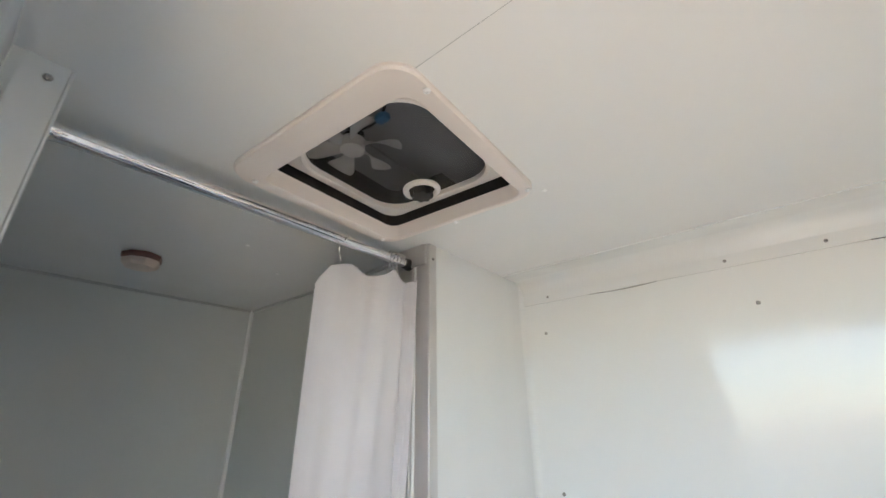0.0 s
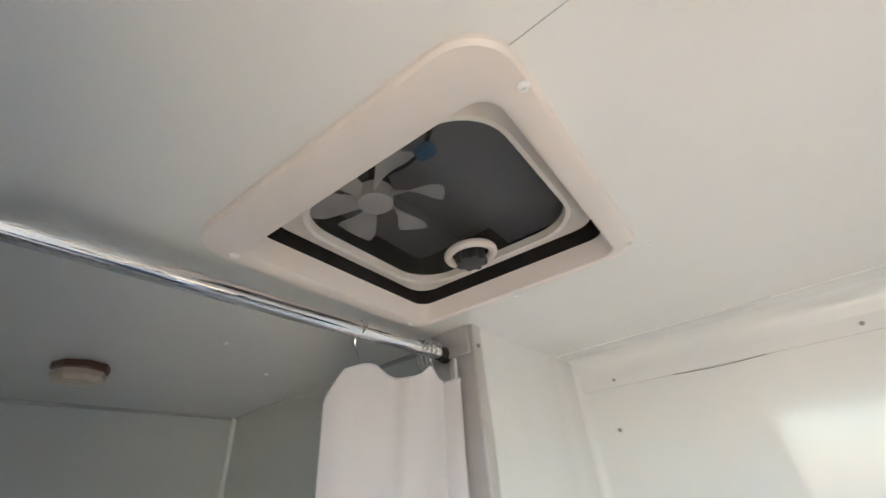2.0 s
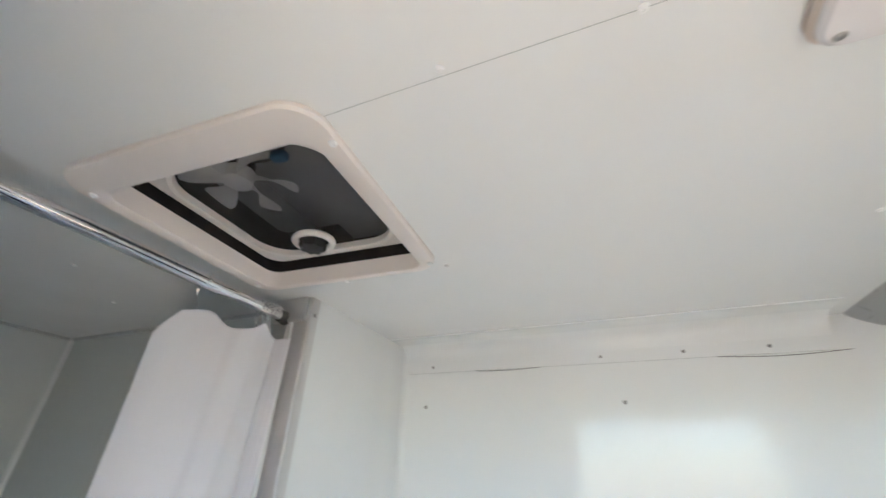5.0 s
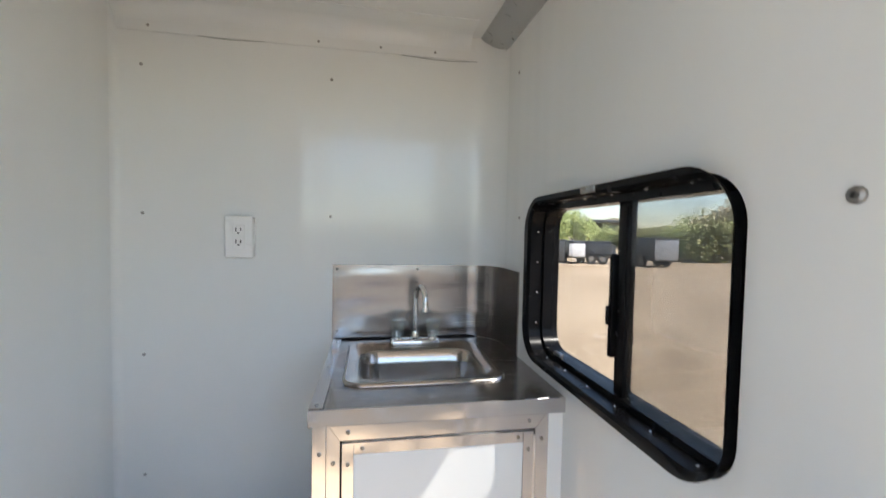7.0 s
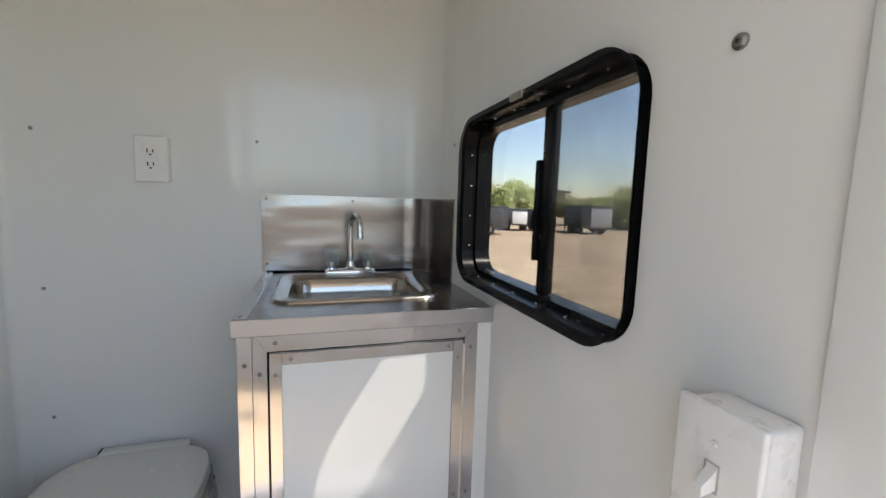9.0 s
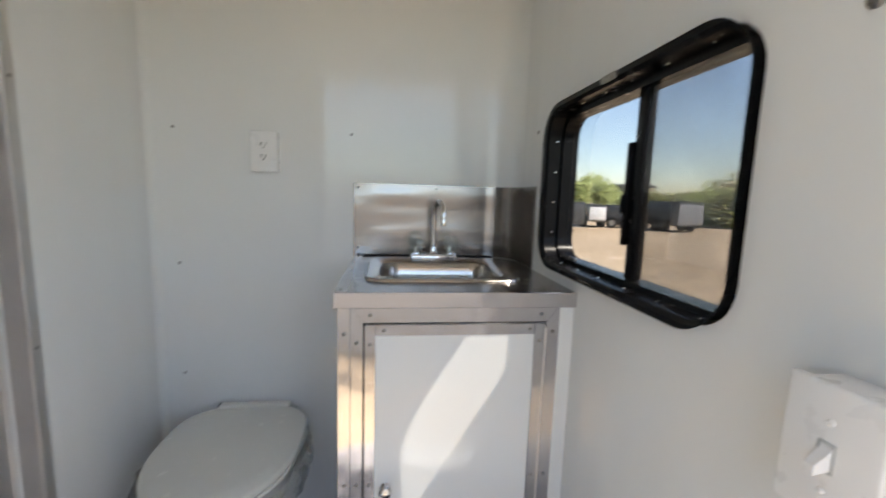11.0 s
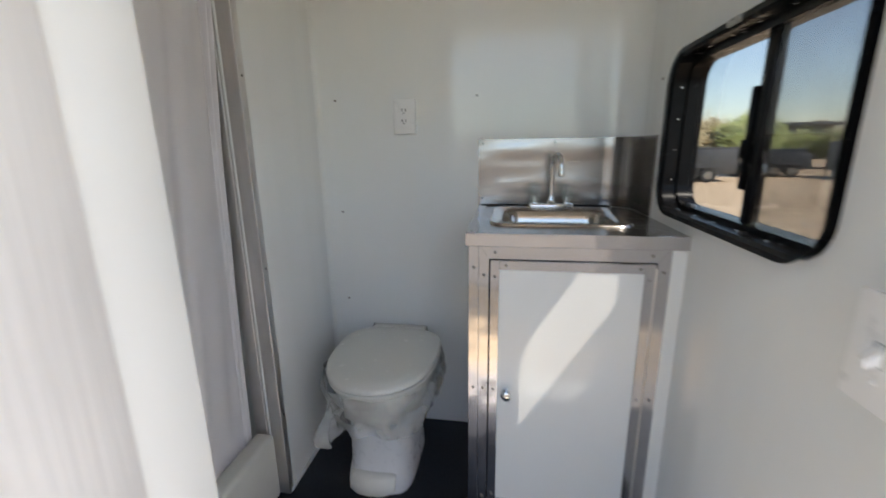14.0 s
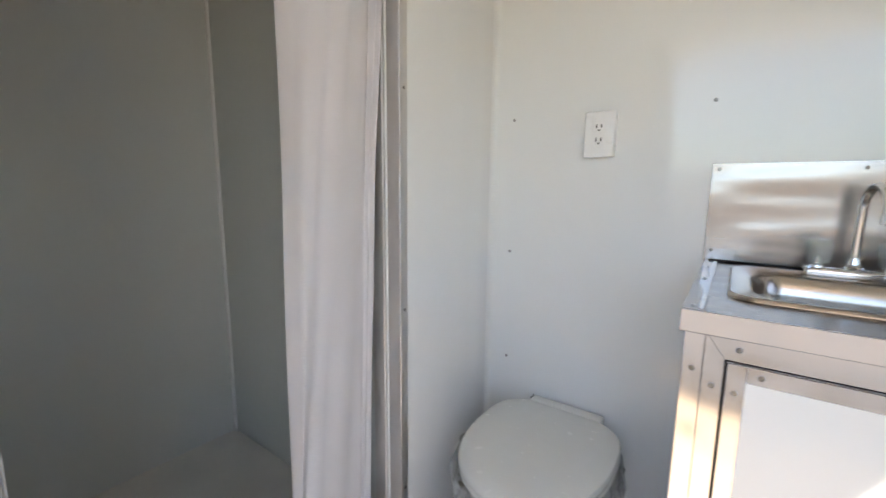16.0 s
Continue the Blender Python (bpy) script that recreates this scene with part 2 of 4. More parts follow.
def part(name, bm, material, parent=None, label="", smooth=35):
    """One mesh object, given in world metres, under a thing or a part; top-level where there is no parent."""
    base = ORIGIN[parent.name] if parent else Vector((0, 0, 0))
    if parent:
        bmesh.ops.translate(bm, vec=-base, verts=bm.verts)
    ob = new(name, finish(bm, material, smooth))
    if parent:
        ob.parent = parent
    ORIGIN[ob.name] = base
    if label:
        tagged(ob, label)
    return ob


def joined(*bms):
    out = bmesh.new()
    for b in bms:
        me = bpy.data.meshes.new("tmp")
        b.to_mesh(me)
        b.free()
        out.from_mesh(me)
        bpy.data.meshes.remove(me)
    return out


def box(x0, y0, z0, x1, y1, z1, bevel=0.0, seg=2):
    bm = bmesh.new()
    bmesh.ops.create_cube(bm, size=1)
    bmesh.ops.scale(bm, vec=(x1 - x0, y1 - y0, z1 - z0), verts=bm.verts)
    bmesh.ops.translate(bm, vec=((x0 + x1) / 2, (y0 + y1) / 2, (z0 + z1) / 2), verts=bm.verts)
    if bevel:
        bmesh.ops.bevel(bm, geom=bm.edges[:], offset=bevel, segments=seg, affect="EDGES", profile=0.5)
    return bm


def loft(rings, cap=True, closed=True):
    """Skin over rings of equally many points."""
    bm = bmesh.new()
    vs = [[bm.verts.new(p) for p in r] for r in rings]
    k = len(rings[0])
    for a, b in zip(vs, vs[1:]):
        for i in range(k if closed else k - 1):
            j = (i + 1) % k
            bm.faces.new((a[i], a[j], b[j], b[i]))
    if cap and closed:
        bm.faces.new(vs[0][::-1])
        bm.faces.new(vs[-1])
    return bm


def circle(c, r, axis, seg=16, r2=None):
    a = Vector(axis).normalized()
    u = a.orthogonal().normalized()
    w = a.cross(u)
    return [Vector(c) + u * math.cos(2 * math.pi * i / seg) * r + w * math.sin(2 * math.pi * i / seg) * (r2 or r) for i in range(seg)]


def rod(p0, p1, r, seg=16, r1=None):
    d = Vector(p1) - Vector(p0)
    return loft([circle(p0, r, d, seg), circle(p1, r if r1 is None else r1, d, seg)])


def lathe(c, axis, profile, seg=20):
    """profile: (distance along axis, radius)."""
    a = Vector(axis).normalized()
    return loft([circle(Vector(c) + a * d, max(r, 1e-4), a, seg) for d, r in profile])


def tube(points, r, seg=10):
    pts = [Vector(p) for p in points]
    rings, u = [], None
    for i, p in enumerate(pts):
        d = (pts[min(i + 1, len(pts) - 1)] - pts[max(i - 1, 0)]).normalized()
        u = d.orthogonal().normalized() if u is None else (u - d * u.dot(d)).normalized()
        w = d.cross(u)
        rr = r[i] if isinstance(r, (list, tuple)) else r
        rings.append([p + (u * math.cos(2 * math.pi * k / seg) + w * math.sin(2 * math.pi * k / seg)) * rr for k in range(seg)])
    return loft(rings)


def rrect(cx, cy, w, h, r, n=6):
    """A rounded rectangle as 2D points."""
    out = []
    for qx, qy, a0 in ((1, 1, 0), (-1, 1, 90), (-1, -1, 180), (1, -1, 270)):
        for i in range(n + 1):
            a = radians(a0 + 90 * i / n)
            out.append((cx + qx * (w / 2 - r) + r * math.cos(a), cy + qy * (h / 2 - r) + r * math.sin(a)))
    return out


def flat_xy(pts, z):
    return [Vector((x, y, z)) for x, y in pts]


def flat_yz(pts, x):
    return [Vector((x, y, z)) for y, z in pts]


def collar(outer, inner, place0, place1):
    """A closed ring of rectangular section between two outlines and two depths."""
    return loft([place0(outer), place1(outer), place1(inner), place0(inner), place0(outer)], cap=False)


def sheet(rows, thick, way):
    """A curved sheet from rows of points, made solid along way."""
    w = Vector(way) * thick
    rings = []
    for r in rows:
        rings.append([Vector(p) for p in r] + [Vector(p) + w for p in reversed(r)])
    return loft(rings)


def screw(at, axis, parent, r=0.0045, material=None, name="screw"):
    """A low pan head with its drive recess."""
    m = material or ZINC
    bm = lathe(at, axis, [(0.0, r), (r * 0.35, r * 0.95), (r * 0.6, r * 0.6), (r * 0.6, r * 0.35), (r * 0.3, r * 0.25)], 10)
    return part(name, bm, m, parent)


# ---- sizes of the place ----
XR, XP, YB, YF, ZC = 1.062, -0.073, 1.605, 0.410, 1.91   # side wall, partition face, rear wall, front wall, ceiling
XD0, XD1, YOUT = 0.347, 1.055, 0.215                      # doorway, outer face
SX, SY = -1.045, 1.195                                   # shower: far wall and end wall
POST = 1.15                                              # end of the partition
DOORTOP = 1.85

# ---- ground and distance ----
GROUND = -0.55
bm = bmesh.new()
bmesh.ops.create_grid(bm, x_segments=60, y_segments=60, size=1500)
for v in bm.verts:
    v.co.z = GROUND
tagged(part("ground", bm, SAND), "packed bare tan sand yard", "ground", kind="structure")

# ---- shell of the trailer ----
R_CORNER, R_SMALL, R_COVE = 0.10, 0.02, 0.045


def arc(cx, cy, r, a0, a1, n=8):
    return [(cx + r * math.cos(radians(a0 + (a1 - a0) * i / n)), cy + r * math.sin(radians(a0 + (a1 - a0) * i / n))) for i in range(n + 1)]


# rear wall, with rounded inner corners to both sides
plan = arc(XP + R_SMALL, YB - R_SMALL, R_SMALL, 180, 90, 5) + arc(XR - R_CORNER, YB - R_CORNER, R_CORNER, 90, 0, 10)
plan = plan + [(XR + 0.06, YB - R_CORNER), (XR + 0.06, YB + 0.06), (XP, YB + 0.06)]
wall_rear = tagged(part("wall_rear", loft([[Vector((x, y, z)) for x, y in plan] for z in (0, ZC + 0.05)]), PANEL),
                   "glossy white sheet panel wall with small screws", "wall", kind="structure")
# side wall with the window hole
wy0, wy1, wz1 = YF - 0.09, YB - R_CORNER, ZC + 0.05
wall_side = tagged(part("wall_side", collar(rrect((wy0 + wy1) / 2, wz1 / 2, wy1 - wy0, wz1, 0.001, 8), rrect(0.9811, 1.166, 0.604, 0.383, 0.066, 8),
                                            lambda p: flat_yz(p, XR), lambda p: flat_yz(p, XR + 0.06)), PANEL),
                   "glossy white sheet panel wall around a window", "wall", kind="structure")
# partition between toilet and shower
wall_partition = tagged(part("wall_partition", box(XP - 0.095, POST, 0, XP, YB + 0.06, ZC + 0.05), PANEL),
                        "glossy white partition beside the toilet", "wall", kind="structure")
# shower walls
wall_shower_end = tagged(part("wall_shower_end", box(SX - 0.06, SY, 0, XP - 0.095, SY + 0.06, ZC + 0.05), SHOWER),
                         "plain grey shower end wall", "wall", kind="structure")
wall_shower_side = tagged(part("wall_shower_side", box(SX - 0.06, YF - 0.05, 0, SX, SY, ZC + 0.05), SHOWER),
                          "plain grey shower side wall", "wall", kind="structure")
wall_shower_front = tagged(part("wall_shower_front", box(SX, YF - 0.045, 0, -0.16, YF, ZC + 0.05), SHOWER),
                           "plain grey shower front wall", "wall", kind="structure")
# short stub beside the shower opening
wall_stub = tagged(part("wall_stub", box(-0.16, YF - 0.045, 0, -0.055, 0.452, ZC + 0.05), PANEL), "short white wall end at the shower opening", "wall", kind="structure")
# front wall, inner face and outer face, round the doorway
wall_front = tagged(part("wall_front", joined(
    box(-0.055, YF - 0.09, 0, XD0 - 0.031, YF - 0.011, ZC + 0.05), box(XD1 + 0.001, YF - 0.012, 0, XR, 0.470, ZC + 0.05), box(XD0 - 0.031, YF - 0.09, DOORTOP + 0.02, XD1 + 0.0005, YF, ZC + 0.05)), PANEL),
    "glossy white front wall beside the doorway", "wall", kind="structure")
wall_outer = tagged(part("wall_outer", joined(
    box(-1.05, YOUT + 0.02, GROUND, XD0 - 0.005, YF - 0.09, 2.08), box(XD1 + 0.005, YOUT + 0.02, GROUND, XR + 0.09, YF - 0.09, 2.08),
    box(XD0 - 0.005, YOUT + 0.02, DOORTOP + 0.03, XD1 + 0.005, YF - 0.09, 2.08), box(XD0 - 0.005, YOUT + 0.02, GROUND, XD1 + 0.005, YF - 0.09, -0.03)), EXT_WALL),
    "smooth white outer wall of the trailer", "wall", kind="structure")
# unseen wall, added behind the entrance to cut and warm the doorway light
tagged(part("wall_light_block", box(-4.2, -2.70, GROUND, 4.2, -2.60, 1.35), TAN_WALL), "unseen tan wall added to cut light through the doorway", "wall", kind="structure")
# floor
tagged(part("floor", box(SX - 0.06, YOUT + 0.02, -0.03, XR + 0.06, YB + 0.06, 0.0), FLOOR), "dark navy rubber floor", "floor", kind="structure")
# ceiling with the hole for the vent, and the roof above it
VX0, VX1, VY0, VY1 = -0.119, 0.252, 0.716, 1.078
ceiling = tagged(part("ceiling", joined(
    box(SX - 0.06, YF - 0.09, ZC, VX0, YB + 0.06, ZC + 0.04), box(VX1, YF - 0.09, ZC, XR + 0.06, YB + 0.06, ZC + 0.04),
    box(VX0, YF - 0.09, ZC, VX1, VY0, ZC + 0.04), box(VX0, VY1, ZC, VX1, YB + 0.06, ZC + 0.04)), CEILING),
    "glossy white sheet ceiling with one seam", "ceiling", kind="structure")
tagged(part("trim_seam", box(0.275, 0.7250, ZC - 0.0005, 1.02, 0.7256, ZC + 0.001), GREY_TRIM), "fine grey seam line across the ceiling", "trim", kind="structure")
roof_parts = joined(
    box(SX - 0.12, YOUT + 0.02, 2.10, VX0 - 0.01, YB + 0.12, 2.13), box(VX1 + 0.01, YOUT + 0.02, 2.10, XR + 0.12, YB + 0.12, 2.13),
    box(VX0 - 0.01, YOUT + 0.02, 2.10, VX1 + 0.01, VY0 - 0.01, 2.13), box(VX0 - 0.01, VY1 + 0.01, 2.10, VX1 + 0.01, YB + 0.12, 2.13))
tagged(part("roof", roof_parts, EXT_WALL), "plain white trailer roof", "roof", kind="structure")
# unseen slab added over the entrance to block sun through the doorway
tagged(part("awning", box(SX - 0.12, -1.05, 2.14, XR + 0.35, YOUT + 0.1, 2.17, 0.005), EXT_WALL), "unseen white awning added to keep sun out of the doorway", "awning", kind="structure")
# cove between rear wall and ceiling, with its screwed flange
prof = [(YB - 0.004, 1.834), (YB - 0.004, ZC - R_COVE)] + arc(YB - R_COVE - 0.004, ZC - R_COVE, R_COVE, 0, 90, 6) + [(1.49, ZC - 0.003)]
prof = prof + [(1.49, ZC + 0.0005), (YB + 0.003, ZC + 0.0005), (YB + 0.003, 1.834)]
trim_cove = tagged(part("trim_cove", loft([[Vector((x, y, z)) for y, z in prof] for x in (XP + 0.004, XR - 0.10)]), PANEL),
                   "white rounded cove strip between wall and ceiling", "trim", kind="structure")
for x in (0.02, 0.487, 0.674, 0.845):
    screw((x, YB - 0.0045, 1.850), (0, -1, 0), trim_cove, 0.004)
for xs, sag in (((0.15, 0.33), 0.003), ((0.74, 0.985), 0.006)):
    line = [(xs[0] + (xs[1] - xs[0]) * i / 12, YB - 0.0035, 1.8335 - sag * math.sin(math.pi * i / 12)) for i in range(13)]
    part("gap", tube(line, 0.0006, 6), DARK, trim_cove, "dark wavy gap under the strip")
# sloping cover strip between side wall and ceiling
def cover_section(top, low):
    return [(top, ZC + 0.001), (top, ZC - 0.004), (XR - 0.004, low), (XR + 0.001, low), (XR + 0.001, ZC + 0.001)]


trim_cover = tagged(part("trim_cover", loft([[Vector((x, y, z)) for x, z in cover_section(top, low)] for y, top, low in ((YF, 1.040, 1.812), (YB - 0.008, 0.995, 1.850))]), GREY_TRIM),
                    "sloping grey cover strip along the ceiling edge", "trim", kind="structure")
for y, low in ((1.46, 1.846), (1.00, 1.832), (0.60, 1.819)):
    screw((XR - 0.007, y, low + 0.004), (-0.75, 0, -0.66), trim_cover, 0.005)
# panel screws
for x, zs in ((0.0, (1.741, 1.318, 0.904, 0.544, 0.17)), (0.526, (1.740, 1.321))):
    for z in zs:
        screw((x, YB, z), (0, -1, 0), wall_rear, 0.0048)
for x in (1.0,):
    screw((x, YB - 0.002, 1.74), (0, -1, 0), wall_rear, 0.0045)
for y, z, r in ((0.577, 1.316, 0.0080), (0.574, 0.533, 0.006), (1.416, 1.736, 0.0048), (1.387, 1.323, 0.0048)):
    screw((XR, y, z), (-1, 0, 0), wall_side, r)
for x, y in ((0.256, 0.703), (0.417, 0.717), (0.592, 0.725), (0.265, 1.103), (0.89, 1.138), (-0.56, 1.02), (-0.42, 0.86)):
    screw((x, y, ZC), (0, 0, -1), ceiling, 0.0045, COVER)
# low white trim along the floor of the partition
tagged(part("baseboard", box(XP + 0.0005, POST + 0.01, 0.0, XP + 0.006, YB - 0.02, 0.010), WHITE_TRIM), "thin white strip along the floor", "baseboard", kind="structure")


# aluminium end caps of the partition and of the stub
def end_cap(name, x0, x1, y0, y1, zs, label):
    ob = thing(name, ((x0 + x1) / 2, y0, 0), label, "trim", kind="structure")
    for a, b in ((x0, x0 + 0.040), (x1 - 0.036, x1)):
        part("strip", box(a, y0 - 0.004, 0.0, b, y0 + 0.004, ZC - 0.001, 0.0012, 1), ALU_DULL, ob)
    part("channel", box(x0 + 0.041, y0 - 0.0012, 0.0, x1 - 0.037, y0 + 0.004, ZC - 0.001), ALU_DULL, ob)
    part("bead", rod(((x0 + x1) / 2 + 0.002, y0 - 0.003, 0.0), ((x0 + x1) / 2 + 0.002, y0 - 0.003, ZC - 0.03), 0.0035, 8), WHITE_TRIM, ob, "thin pale bead")
    return ob


cap_far = end_cap("trim_post", XP - 0.094, XP + 0.002, POST, 0, (), "satin aluminium end cap of the partition")
part("flange", box(XP + 0.0005, POST - 0.003, 0.0, XP + 0.0035, POST + 0.022, ZC - 0.001), ALU_DULL, cap_far)
for z in (1.87, 1.338, 0.80, 0.30):
    screw((XP + 0.0035, POST + 0.010, z), (1, 0, 0), cap_far, 0.004)
part("bracket", box(XP - 0.092, POST - 0.012, ZC - 0.055, XP - 0.004, POST - 0.004, ZC - 0.002, 0.002), ALU_DULL, cap_far)
cap_near = thing("trim_post", (-0.10, 0.454, 0), "white painted angle trim on the wall end", "trim", kind="structure")
part("strip", box(-0.160, 0.4525, 0.0, -0.051, 0.456, ZC - 0.001, 0.001, 1), WHITE_TRIM, cap_near)
part("flange", box(-0.0545, 0.411, 0.0, -0.051, 0.452, ZC - 0.001), WHITE_TRIM, cap_near)
for z in (1.885, 1.30, 0.62, 0.10):
    screw((-0.051, 0.436, z), (1, 0, 0), cap_near, 0.005)

# ---- doorway: embossed vinyl frame, casing and the open leaf ----
door_frame = thing("door_frame", (XD0, YOUT, 0), "white vinyl door frame with embossed wood grain", "door frame", kind="structure")
for side, x, s in (("left", XD0, 1), ("right", XD1, -1)):
    part("reveal", box(min(x, x - s * 0.03), 0.327 if s > 0 else 0.401, -0.01, max(x, x - s * 0.03), YF - 0.008 if s > 0 else 0.478, DOORTOP, 0.002), WHITE_TRIM, door_frame, "smooth white reveal strip")
    if s < 0:
        part("seam", box(x + 0.002, 0.398, -0.01, x + 0.03, 0.401, DOORTOP), DARK, door_frame, "dark open seam")
    part("jamb", box(min(x + s * 0.004, x - s * 0.045), 0.238, -0.02, max(x + s * 0.004, x - s * 0.045), 0.3268 if s > 0 else 0.3975, DOORTOP, 0.003), GRAIN, door_frame)
    prof = [(0.0, 0.242), (0.006, 0.242), (0.004, 0.232), (-0.004, 0.226), (-0.004, 0.218), (-0.013, 0.212), (-0.019, 0.202), (-0.030, 0.194), (-0.052, 0.192), (-0.055, 0.185), (-0.075, 0.185), (-0.078, 0.242)]
    part("casing", loft([[Vector((x + s * dx, y, z)) for dx, y in prof] for z in (-0.02, DOORTOP + 0.05)]), GRAIN, door_frame, "moulded white casing")
part("head", box(XD0, 0.238, DOORTOP, XD1, 0.38, DOORTOP + 0.045, 0.003), GRAIN, door_frame)
part("sill", box(XD0 - 0.004, 0.195, -0.028, XD1 + 0.004, 0.34, 0.006, 0.004), ALU_DULL, door_frame, "aluminium sill")
part("strike_plate", box(XD1 - 0.006, 0.335, 0.60, XD1 + 0.001, 0.375, 0.68, 0.002), ZINC, door_frame, "bright strike plate")
door_leaf = thing("door_1", (XD0 - 0.05, 0.185, 0), "open white door with embossed wood grain", "door", kind="structure")
leaf = part("leaf", box(-0.02, -0.70, 0.0, 0.02, 0.0, DOORTOP, 0.004), GRAIN, None)
leaf.parent = door_leaf
leaf.matrix_local = pose(-0.035, -0.01, 0.0, 0, 0, -38)
pan = part("panel", joined(box(0.0205, -0.60, 1.0, 0.028, -0.10, 1.72, 0.006), box(0.0205, -0.60, 0.14, 0.028, -0.10, 0.88, 0.006)), GRAIN, None)
pan.parent = leaf

# ---- side window ----
window = thing("window_1", (XR, 0.983, 0.965), "black framed sliding window with tinted panes", "window", kind="structure")
W_OUT = rrect(0.991, 1.166, 0.611, 0.391, 0.083, 8)
W_IN = rrect(0.9806, 1.166, 0.588, 0.370, 0.060, 8)
W_GLASS = rrect(0.9786, 1.1645, 0.577, 0.346, 0.049, 8)


def grown(pts, d, c=(0.983, 1.165)):
    return [(y + math.copysign(d, y - c[0]), z + math.copysign(d, z - c[1])) for y, z in pts]


rings = [flat_yz(W_OUT, XR + 0.002), flat_yz(W_OUT, XR - 0.008), flat_yz(grown(W_OUT, -0.006), XR - 0.017), flat_yz(grown(W_IN, 0.006), XR - 0.017),
         flat_yz(W_IN, XR - 0.010), flat_yz(W_IN, XR + 0.022), flat_yz(W_GLASS, XR + 0.024), flat_yz(W_GLASS, XR + 0.064), flat_yz(grown(W_OUT, 0.01), XR + 0.064)]
window_frame = part("window_frame", loft(rings, cap=False), BLACK, window)
part("mullion", box(XR + 0.026, 0.930, 0.993, XR + 0.040, 0.958, 1.342, 0.002), BLACK, window)
part("mullion", box(XR + 0.0405, 0.944, 0.993, XR + 0.054, 0.976, 1.342, 0.002), BLACK, window)
part("pane", box(XR + 0.0305, 0.690, 0.992, XR + 0.0335, 0.9295, 1.340), GLASS, window, "tinted sliding glass pane")
part("pane", box(XR + 0.0455, 0.9765, 0.992, XR + 0.0485, 1.270, 1.340), GLASS, window, "tinted fixed glass pane")
part("insect_screen", box(XR + 0.0500, 0.690, 0.992, XR + 0.0508, 0.9435, 1.340), MESH, window, "fine grey insect screen")
part("handle", box(XR + 0.020, 0.961, 1.055, XR + 0.037, 0.974, 1.245, 0.004), BLACK, window, "long black sash handle")
part("latch", box(XR + 0.014, 0.963, 1.115, XR + 0.0215, 0.973, 1.150, 0.003), BLACK, window)
for i in range(6):
    y = 0.742 + 0.092 * i
    screw((XR + 0.010, y, 0.9815), (0, 0, 1), window, 0.0028, CHROME)
    if i < 5:
        screw((XR + 0.010, y + 0.03, 1.3500), (0, 0, -1), window, 0.0026, CHROME)
for i in range(4):
    screw((XR + 0.010, 1.2735, 1.052 + 0.077 * i), (0, -1, 0), window, 0.0026, CHROME)
part("clip", box(XR - 0.020, 0.967, 1.3555, XR - 0.004, 1.016, 1.3685, 0.002), ZINC, window, "small bright metal clip")
part("clip", box(XR + 0.024, 1.165, 0.991, XR + 0.034, 1.20, 0.999, 0.002), ZINC, window, "small bright metal clip")

# ---- sink cabinet ----
CY = 1.093
cabinet = thing("sink_cabinet", (0.82, 1.3, 0), "white sink cabinet edged in bright aluminium angle", "cabinet")
part("side_panel", box(0.548, CY + 0.004, 0.0, 0.560, YB - 0.002, 0.905), PANEL, cabinet)
part("back_panel", box(0.562, YB - 0.10, 0.0, 0.985, YB - 0.095, 0.78), PANEL, cabinet)
part("inner_floor", box(0.561, CY + 0.03, 0.088, XR - 0.004, YB - 0.11, 0.098), PANEL, cabinet)
part("toe_panel", box(0.572, CY + 0.002, 0.0, XR - 0.0005, CY + 0.012, 0.0865), PANEL, cabinet)
part("corner_angle", joined(box(0.544, CY - 0.003, 0.0, 0.571, CY, 0.9035, 0.001, 1), box(0.544, CY + 0.0005, 0.0, 0.547, CY + 0.028, 0.9035)), ALU, cabinet)
part("filler", box(1.0285, CY - 0.0005, 0.087, XR - 0.0005, CY + 0.010, 0.9035), PANEL, cabinet, "narrow white filler strip")
def mitred_frame(x0, z0, x1, z1, wl, wr, wt, wb, y0, y1, parent):
    """Two stiles and two rails of flat bar, cut at an angle where they meet."""
    o = [(x0, z0), (x1, z0), (x1, z1), (x0, z1)]
    i = [(x0 + wl, z0 + wb), (x1 - wr, z0 + wb), (x1 - wr, z1 - wt), (x0 + wl, z1 - wt)]
    for k, name in enumerate(("rail", "stile", "rail", "stile")):
        j = (k + 1) % 4
        quad = [Vector((p[0], 0, p[1])) for p in (o[k], o[j], i[j], i[k])]
        mid = sum(quad, Vector()) / 4
        way = (quad[1] - quad[0]).normalized()
        quad = [q - way * 0.0005 * (1 if (q - mid).dot(way) > 0 else -1) for q in quad]
        part(name, loft([[q + Vector((0, y, 0)) for q in quad] for y in (y0, y1)]), ALU, parent)


mitred_frame(0.5715, 0.087, 1.0280, 0.9035, 0.0250, 0.0295, 0.0355, 0.0240, CY - 0.002, CY + 0.001, cabinet)
part("gap", box(0.5966, CY + 0.004, 0.1111, 0.9984, CY + 0.006, 0.8679), DARK, cabinet)
cdoor = part("door", box(0.6005, CY - 0.0015, 0.1145, 0.9945, CY + 0.003, 0.8640), PANEL, cabinet, "white cabinet door panel")
for b in ((0.6005, 0.1145, 0.6235, 0.8640), (0.9715, 0.1145, 0.9945, 0.8640), (0.6238, 0.1145, 0.9712, 0.1385), (0.6238, 0.8400, 0.9712, 0.8640)):
    part("border", box(b[0], CY - 0.0045, b[1], b[2], CY - 0.001, b[3], 0.0008, 1), ALU, cdoor, "bright aluminium edging")
